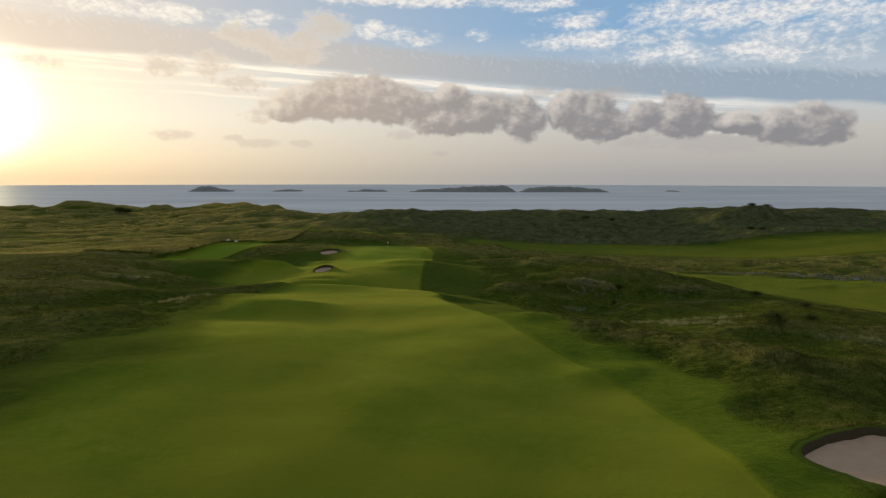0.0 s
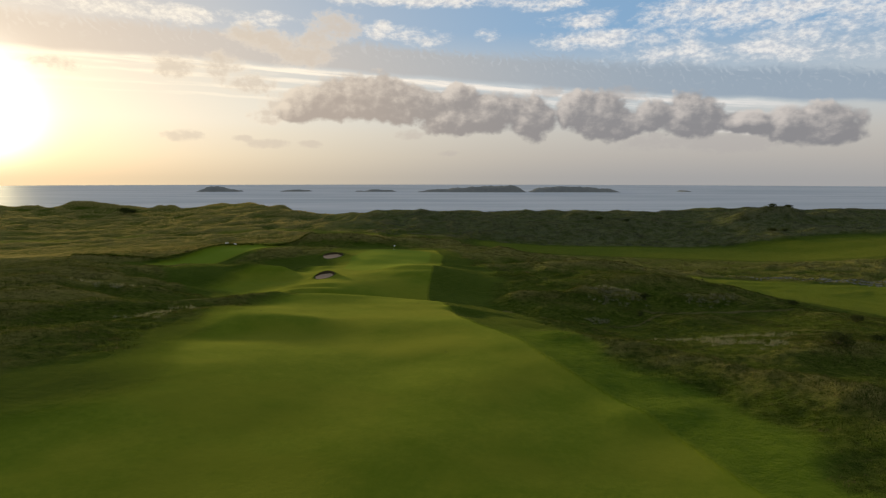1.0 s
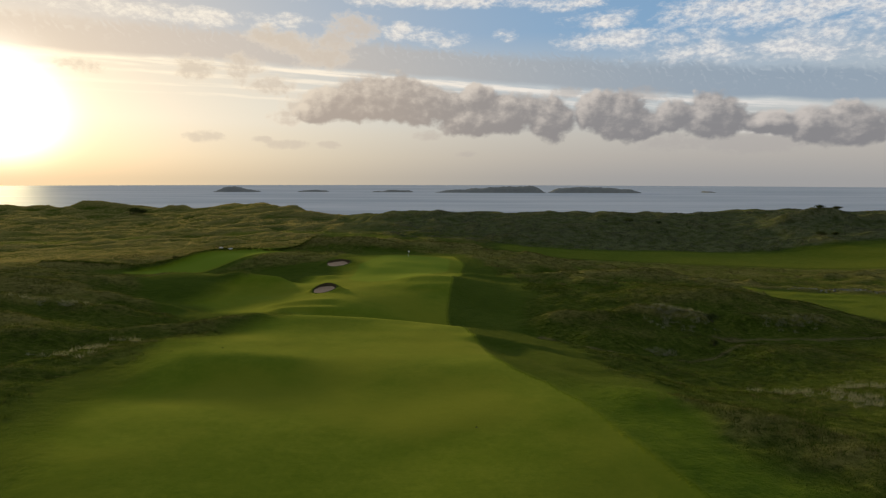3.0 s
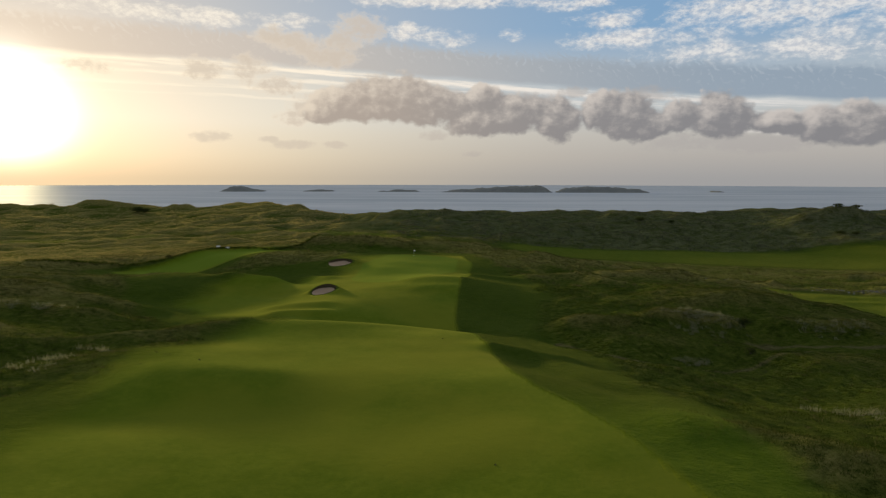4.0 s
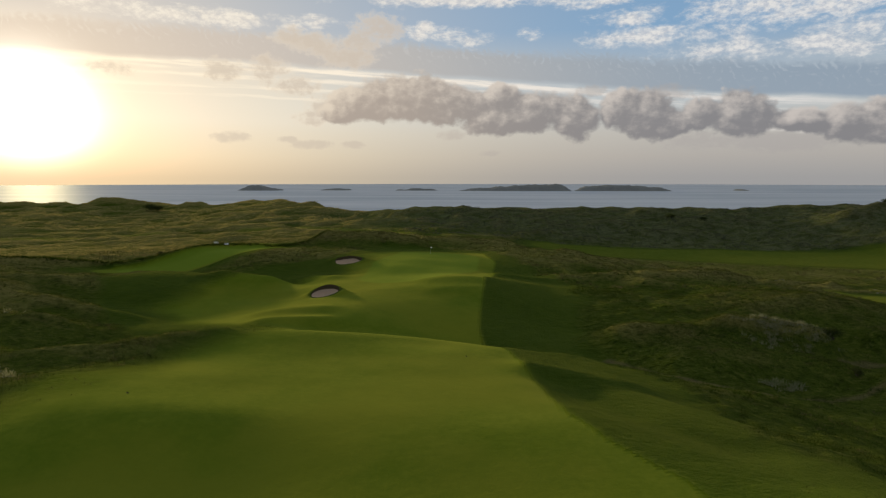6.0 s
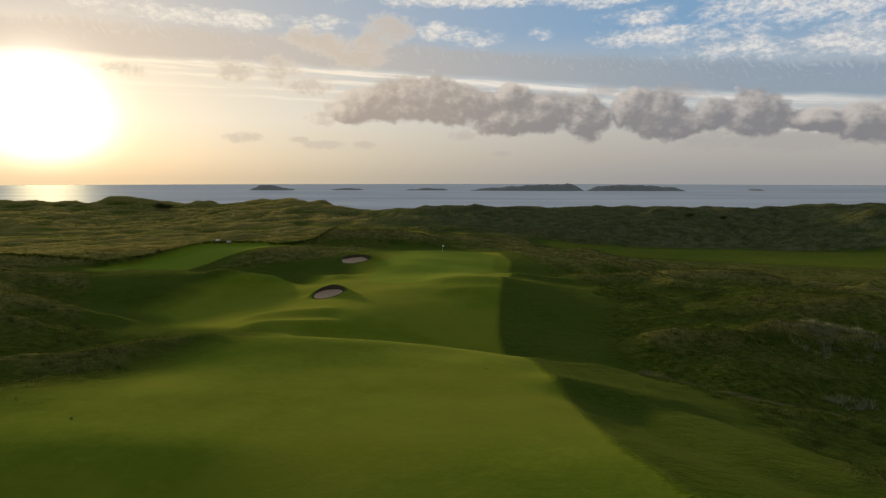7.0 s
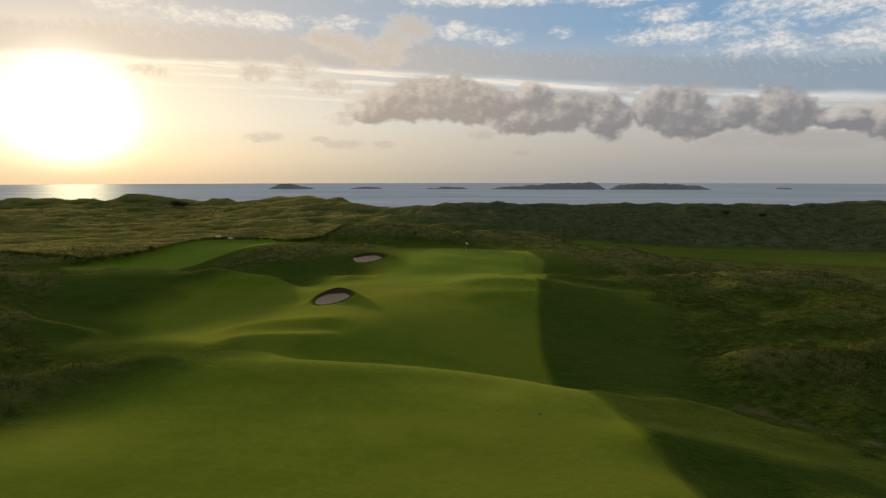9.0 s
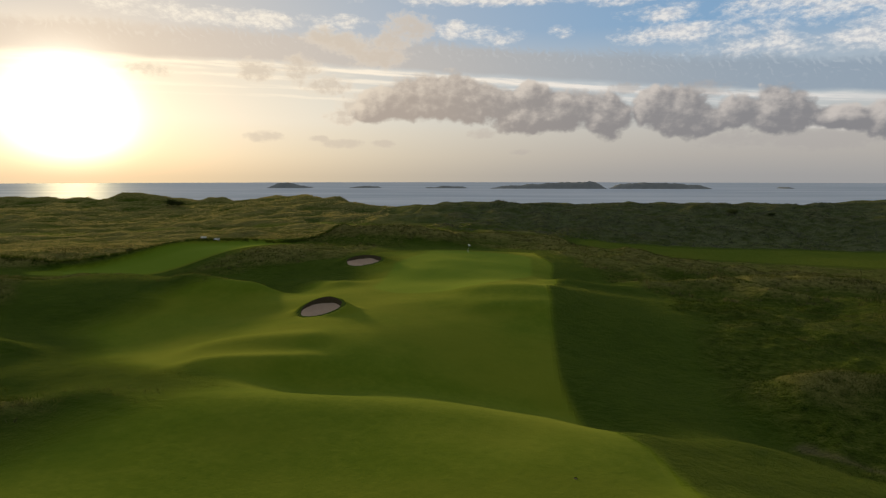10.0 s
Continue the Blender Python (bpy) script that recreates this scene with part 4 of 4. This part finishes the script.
def bunker(spec, label):
    cx, cy, lx, ly, turn, side, wall = spec
    base = floor_of(spec)
    ob = thing("sand_bunker", label, "bunker", pose(cx, cy, base), "bunkers on the course")
    a = np.linspace(0, 2 * math.pi, 72, endpoint=False)
    px, py = rim(spec, a)
    edge = banked(cx + (px - cx) * 1.06, cy + (py - cy) * 1.06) - base
    steep = (0.5 + 0.5 * np.cos(a + radians(turn - side))) ** 1.3
    x, y = px - cx, py - cy
    # the sand runs up to the turf on its low side, and lies deep under the wall
    drop = 0.03 + 0.7 * smooth(steep, 0.15, 0.9) * (1 + 0.5 * wave(px, py, 2.5, 54))
    foot = edge - drop
    bm = bmesh.new()
    loops = []
    for r in (0.06, 0.2, 0.35, 0.5, 0.64, 0.77, 0.88, 0.95, 1.0):
        k = r ** 1.7
        rake = 0.05 * wave((cx + x * r) * 1.0, (cy + y * r) * 1.0, 1.3, 51) + 0.03 * wave(cx + x * r, cy + y * r, 0.5, 52)
        loops.append([(x[i] * r, y[i] * r, foot[i] * k - 0.02 + rake[i] * min(1, (1 - r) * 6)) for i in range(len(a))])
    made = rings(bm, loops)
    bm.faces.new(made[0])
    part("sand", bm, sand, ob, "raked pinkish-brown sand")
    bm = bmesh.new()
    rough_edge = 0.05 * wave(px * 1.0, py * 1.0, 0.6, 53)
    rings(bm, [[(x[i] * r, y[i] * r, foot[i] - 0.05 + (edge[i] - foot[i] + 0.07) * k + (rough_edge[i] if k > 0.4 else 0)) for i in range(len(a))]
               for r, k in ((0.975, 0.0), (0.985, 0.35), (1.0, 0.75), (1.015, 1.0))])
    part("turf_wall", bm, wall_turf, ob, "dark cut turf wall")
    bm = bmesh.new()
    outer = banked(cx + x * 1.22, cy + y * 1.22) - base
    rings(bm, [[(x[i] * r, y[i] * r, (edge[i] + 0.02) * (1 - k) + (outer[i] - 0.06) * k + lift + rough_edge[i] * (1 - k)) for i in range(len(a))]
               for r, k, lift in ((1.012, 0.0, 0.0), (1.04, 0.05, 0.05), (1.10, 0.4, 0.03), (1.22, 1.0, 0.0))])
    part("lip", bm, lip_turf, ob, "grassy lip")
    return ob


bunker(BUNKERS["home"], "round sand bunker with dark turf wall below the green")
bunker(BUNKERS["far"], "small sand bunker with low turf wall beside the green")
bunker(BUNKERS["near"], "large kidney-shaped sand bunker with ragged turf wall beside fairway")


def on_ground(x, y):
    return float(height(np.array(x), np.array(y)))


fx, fy = -25.3, 272.0
flag_ob = thing("flagstick", "white flag on a thin pole standing in the green", "flagstick", pose(fx, fy, on_ground(fx, fy)))
bm = bmesh.new()
rod(bm, (0, 0, -0.1), (0, 0, 2.3), 0.02, 0.014, 10)
part("pole", bm, white_paint, flag_ob, "thin white pole")
bm = bmesh.new()
rows = [[(0.015 + 0.5 * u, 0.07 * math.sin(5.5 * u) * u, 2.28 - 0.36 * v - 0.16 * u * u) for u in np.linspace(0, 1, 9)] for v in (0, 0.33, 0.66, 1)]
rings(bm, rows, close=False)
bmesh.ops.solidify(bm, geom=bm.faces[:], thickness=0.012)
part("flag", bm, white_paint, flag_ob, "limp white cloth flag")


def bench(x, y, turn):
    ob = thing("bench", "small white painted bench on the bank beside a green", "bench", pose(x, y, on_ground(x, y), 0, 0, turn), "white benches on the bank")
    for k in range(4):
        bm = bmesh.new()
        box(bm, 0, -0.2 + 0.13 * k, 0.46, 1.5, 0.11, 0.04, 0.01)
        part("slat", bm, white_paint, ob)
    for k in range(3):
        bm = bmesh.new()
        box(bm, 0, 0.27, 0.58 + 0.14 * k, 1.5, 0.035, 0.11, 0.01)
        part("backrest_slat", bm, white_paint, ob)
    for sx in (-0.62, 0.62):
        for sy in (-0.2, 0.24):
            bm = bmesh.new()
            box(bm, sx, sy, 0.2 if sy < 0 else 0.44, 0.07, 0.06, 0.5 if sy < 0 else 0.98, 0.01)
            part("leg", bm, dark_wood, ob, "dark wooden leg")
    return ob


bench(-94.5, 263.0, 20)
bench(-91.6, 264.2, 14)


def divot(x, y, turn, size):
    """A torn turf flap beside its bare scar."""
    ob = thing("divot", "torn turf flap beside a pale bare scar on the fairway", "divot", pose(x, y, on_ground(x, y), 0, 0, turn), "divots on the fairway")
    bm = bmesh.new()
    a = np.linspace(0, 2 * math.pi, 14, endpoint=False)
    k = [1 + 0.25 * math.sin(3 * t + x) for t in a]
    made = rings(bm, [[(size * r * k[i] * math.cos(a[i]), 0.5 * size * r * k[i] * math.sin(a[i]), h) for i in range(14)] for r, h in ((1.0, 0.0), (0.8, 0.035), (0.3, 0.03))])
    bm.faces.new(made[-1])
    part("scar", bm, bare_earth, ob, "pale sandy scar")
    bm = bmesh.new()
    made = rings(bm, [[(size * r * k[-i] * math.cos(a[i]), 0.55 * size + 0.3 * size * r * math.sin(a[i]), h + 0.02 * math.sin(a[i])) for i in range(14)] for r, h in ((1.0, 0.0), (0.9, 0.04), (0.5, 0.06))])
    bm.faces.new(made[-1])
    part("turf_flap", bm, lip_turf, ob, "dark upturned flap of turf")
    return ob


divot(-35.5, 122.0, 10, 0.11)
divot(-8.0, 147.8, -20, 0.10)
divot(-1.2, 99.0, 40, 0.09)


# ---- shrubs and grass ----
def blades(name, xs, ys, count, length, width, spread, material, lean=0.6, sink=0.05, seed=1, lift=0.0):
    """Tufts of that many thin blades at each place, as one mesh."""
    rng = np.random.default_rng(seed)
    n = len(xs)
    length = np.broadcast_to(length, n)
    width = np.broadcast_to(width, n)
    zs = height(xs, ys)
    bx = np.repeat(xs, count) + rng.normal(0, 1, n * count) * np.repeat(np.broadcast_to(spread, n), count)
    by = np.repeat(ys, count) + rng.normal(0, 1, n * count) * np.repeat(np.broadcast_to(spread, n), count)
    bz = np.repeat(zs, count) - sink + lift
    a = rng.uniform(0, 2 * math.pi, n * count)
    tip = rng.uniform(0, 2 * math.pi, n * count)
    L = np.repeat(length, count) * rng.uniform(0.6, 1.2, n * count)
    W = np.repeat(width, count) * rng.uniform(0.6, 1.3, n * count)
    out = L * rng.uniform(0.15, 1.0, n * count) * lean
    p0 = np.stack([bx - np.cos(a) * W, by - np.sin(a) * W, bz], -1)
    p1 = np.stack([bx + np.cos(a) * W, by + np.sin(a) * W, bz], -1)
    p2 = np.stack([bx + np.cos(tip) * out, by + np.sin(tip) * out, bz + np.sqrt(np.maximum(L * L - out * out, 0.04 * L * L))], -1)
    co = np.stack([p0, p1, p2], 1).reshape(-1, 3).astype(np.float32)
    me = bpy.data.meshes.new(name)
    me.vertices.add(len(co))
    me.vertices.foreach_set("co", co.ravel())
    me.loops.add(len(co))
    me.polygons.add(len(co) // 3)
    me.loops.foreach_set("vertex_index", np.arange(len(co), dtype=np.int32))
    me.polygons.foreach_set("loop_start", np.arange(0, len(co), 3, dtype=np.int32))
    me.update()
    me.materials.append(material)
    return new(name, me)


def sown(x0, x1, y0, y1, per_m2, seed):
    """Random places in a stretch of the plan that lie in the rough, thicker where the grass grows in clumps."""
    rng = np.random.default_rng(seed)
    n = int((x1 - x0) * (y1 - y0) * per_m2)
    x, y = rng.uniform(x0, x1, n), rng.uniform(y0, y1, n)
    wild = 1 - np.maximum(mown(x, y), 0.93 * trimmed(x, y))
    clump = 0.45 + 0.9 * wave(x, y, 7, 61) + 0.5 * wave(x, y, 2.2, 62) + 0.35 * np.clip(knoll(x, y), -1, 2)
    ok = (rng.uniform(0, 1, n) < wild * np.clip(clump, 0.06, 1)) & (wild > 0.35)
    for spec in BUNKERS.values():
        ok &= in_bunker(spec, x, y)[0] > 1.08
    return x[ok], y[ok]


def grass(name, label, mat, stretch, per_m2, count, length, width, spread, seed, lean=0.6):
    x, y = sown(*stretch, per_m2, seed)
    tall = length * (0.75 + 0.7 * np.clip(wave(x, y, 13, 63), -0.5, 0.6))
    return tagged(blades(name, x, y, count, tall, width, spread, mat, lean, seed=seed), label, "grass", kind="stuff")


grass("rough_grass", "tussocky green and straw rough grass on the dunes", sward, (10, 118, 30, 225), 3.6, 9, 0.42, 0.036, 0.30, 71, 1.0)
grass("rough_grass", "tussocky green and straw rough grass on the dunes", sward, (-125, -38, 40, 215), 3.4, 8, 0.42, 0.036, 0.30, 72, 1.0)
grass("rough_grass", "tussocky green and straw rough grass on the dunes", sward, (-140, 190, 215, 350), 0.9, 4, 0.6, 0.07, 0.3, 73, 0.8)
grass("marram_grass", "tall pale marram grass in windblown clumps", marram, (26, 130, 40, 230), 0.6, 12, 0.5, 0.03, 0.28, 74)
grass("marram_grass", "tall pale marram grass in windblown clumps", marram, (-130, -42, 60, 215), 0.6, 12, 0.5, 0.03, 0.28, 75)
grass("marram_grass", "tall pale marram grass in windblown clumps", marram, (-160, 260, 225, 420), 0.25, 7, 0.9, 0.08, 0.35, 76)
# far left grass, coloured gold in place of haze towards the sun
grass("links_grass", "open links grass towards the sea, golden sun haze put into its colour", hazed_grass, (-360, -100, 225, 540), 0.8, 5, 0.55, 0.11, 0.5, 79, 0.7)
grass("links_grass", "open links grass towards the sea, golden sun haze put into its colour", hazed_grass, (-100, -40, 290, 460), 0.4, 5, 0.5, 0.10, 0.5, 80, 0.7)
grass("marram_grass", "grey-green marram grass along the seaward dunes", grey_marram, (-60, 420, 440, 600), 0.5, 5, 1.1, 0.16, 0.6, 77)
# same haze-coloured blades on the distant left dunes
grass("marram_grass", "grass on the seaward dunes, golden haze put into its colour", hazed_grass, (-680, -120, 540, 830), 0.16, 5, 1.2, 0.25, 1.0, 78)


def along(knots, per_m, half, seed):
    """Random places along a line in the plan."""
    rng = np.random.default_rng(seed)
    xs, ys = [], []
    for (ax, ay), (bx, by) in zip(knots, knots[1:]):
        n = int(math.hypot(bx - ax, by - ay) * per_m)
        k = rng.uniform(0, 1, n)
        xs.append(ax + (bx - ax) * k + rng.normal(0, half, n))
        ys.append(ay + (by - ay) * k + rng.normal(0, half, n))
    return np.concatenate(xs), np.concatenate(ys)


def tops(label, stretch, per_m2, length, width, seed):
    """Longer dry grass that crowns the knolls and ridges."""
    rng = np.random.default_rng(seed)
    x0, x1, y0, y1 = stretch
    n = int((x1 - x0) * (y1 - y0) * per_m2)
    x, y = rng.uniform(x0, x1, n), rng.uniform(y0, y1, n)
    wild = 1 - np.maximum(mown(x, y), 0.7 * trimmed(x, y))
    ok = rng.uniform(0, 1, n) < wild * smooth(knoll(x, y) + 0.5 * wave(x, y, 9, 64), 0.6, 1.5)
    x, y = x[ok], y[ok]
    return tagged(blades("crest_grass", x, y, 9, length * (0.8 + 0.5 * wave(x, y, 8, 65)), width, 0.3, crest_grass, 1.0, seed=seed), label, "grass", kind="stuff")


tops("sunlit straw-coloured grass crowning the knolls", (14, 120, 40, 225), 4.0, 0.36, 0.026, 101)
tops("sunlit straw-coloured grass crowning the knolls", (-125, -36, 60, 225), 4.0, 0.36, 0.026, 102)
tops("sunlit straw-coloured grass crowning the knolls", (-160, 220, 225, 360), 1.4, 0.5, 0.045, 103)


bank_x, bank_y = along([(-150, 214), (-130, 218), (-106, 226), (-100, 250), (-92, 266), (-66, 302)], 9, 0.5, 81)
tagged(blades("bank_grass", bank_x, bank_y, 7, 0.7, 0.05, 0.2, sward, seed=82), "dark uncut grass along a low turf bank", "grass", kind="stuff")


def shrub(x, y, width, tall, seed):
    """A low gorse bush: short limbs and a crown of small leaf clumps with gaps."""
    rng = random.Random(seed)
    ob = thing("gorse_bush", "low dark green gorse bush on the dune slope", "bush", pose(x, y, on_ground(x, y)), "gorse bushes")
    bm = bmesh.new()
    tips = []
    for k in range(7):
        a, r = rng.uniform(0, 6.28), rng.uniform(0.15, 0.8) * width / 2
        t = (math.cos(a) * r, math.sin(a) * r, tall * rng.uniform(0.45, 0.8))
        rod(bm, (0.1 * math.cos(a), 0.1 * math.sin(a), -0.2), t, 0.06, 0.02, 5)
        tips.append(t)
    part("limbs", bm, dark_wood, ob, "crooked dark stems")
    nrg = np.random.default_rng(seed)
    n = 900
    c = np.array(tips)[nrg.integers(0, 7, n)]
    p = c + nrg.normal(0, 1, (n, 3)) * (width * 0.17, width * 0.17, tall * 0.17)
    p[:, 2] = np.abs(p[:, 2])
    d = nrg.normal(0, 1, (n, 3)) + (0, 0, 0.5)
    d /= np.linalg.norm(d, axis=1)[:, None]
    s = np.cross(d, nrg.normal(0, 1, (n, 3)))
    s /= np.linalg.norm(s, axis=1)[:, None]
    leaf = max(0.09, width * 0.045)
    q = np.stack([p - s * leaf * 0.5, p + d * leaf * 1.2 - s * leaf * 0.2, p + d * leaf * 1.8, p + s * leaf * 0.5], 1)
    me = bpy.data.meshes.new("crown")
    me.from_pydata(q.reshape(-1, 3).tolist(), [], np.arange(4 * n).reshape(-1, 4).tolist())
    me.materials.append(gorse)
    crown = new("crown", me)
    crown.parent = ob
    return ob


for k, (x, y, width, tall) in enumerate([(54.6, 183.4, 3.0, 2.0), (58.6, 104.5, 3.6, 1.7), (104, 196, 3.0, 1.5), (92, 150, 3.2, 1.6), (235, 457, 5.5, 2.6), (243, 455, 4.5, 2.2),
                                         (128, 534, 7.0, 3.0), (-393, 731, 17.0, 7.0), (-383, 729, 12.0, 5.0), (150, 531, 5.0, 2.2), (47, 163, 1.6, 1.1), (255, 497, 6.0, 2.4), (268, 498, 6.0, 2.2),
                                         (-104, 246, 2.0, 1.4), (70, 112, 2.6, 1.3)]):
    shrub(x, y, width, tall, 90 + k)


pale_x, pale_y = np.concatenate([np.array(along(line, per, half, 110 + k)) for k, (line, per, half) in enumerate([
    ([(40, 183.5), (45, 184.5), (52, 183)], 6, 1.5), ([(39, 180), (50, 179.5)], 2.5, 1.6), ([(33.5, 159.5), (38, 160.5)], 4, 0.7), ([(68, 186.5), (80, 185)], 4, 1.4), ([(40, 127), (47, 119), (52, 108)], 3, 1.8),
    ([(52, 131), (62, 124)], 3, 2.2), ([(62, 98), (74, 92)], 2, 2.0), ([(-92, 158), (-80, 161)], 2, 1.8), ([(-60, 118), (-52, 128)], 1.5, 2.0)])], axis=1)
tagged(blades("marram_clump", pale_x, pale_y, 26, 0.85, 0.035, 0.34, pale_grass, 1.0, seed=119), "pale grey-green marram clumps on the faces of the knolls", "grass", kind="stuff")


def stones(knots, half, count, seed):
    """A strip of pale grey scrub, modelled as broken stone-like lumps in one mesh."""
    rng = np.random.default_rng(seed)
    k = rng.uniform(0, len(knots) - 1.001, count)
    i = k.astype(int)
    line = np.array(knots, float)
    c = line[i] + (line[i + 1] - line[i]) * (k - i)[:, None] + rng.normal(0, half, (count, 2))
    size = rng.uniform(0.15, 0.55, count)
    ring = np.linspace(0, 2 * math.pi, 7, endpoint=False)
    co, faces = [], []
    zs = height(c[:, 0], c[:, 1])
    for (x, y), z, r in zip(c, zs, size):
        b0 = len(co)
        for lift, w in ((-0.25, 1.0), (0.25, 0.9), (0.5, 0.5)):
            for a in ring:
                j = rng.uniform(0.75, 1.25)
                co.append((x + r * w * j * math.cos(a) * 1.2, y + r * w * j * math.sin(a), z + r * lift * rng.uniform(0.8, 1.2)))
        for q in (0, 7):
            faces += [(b0 + q + a, b0 + q + (a + 1) % 7, b0 + q + 7 + (a + 1) % 7, b0 + q + 7 + a) for a in range(7)]
        faces.append(tuple(b0 + 14 + a for a in range(7)))
    me = bpy.data.meshes.new("stones")
    me.from_pydata(co, [], faces)
    me.materials.append(pale_scrub)
    return tagged(new("stones", me), "pale grey scrub along the far fairway, built as broken lumps", "stones", kind="stuff")


stones([(131, 294), (146, 292), (166, 282), (190, 272), (230, 258)], 3.6, 1000, 121)
stones([(80, 312), (92, 310), (104, 305)], 1.2, 120, 122)
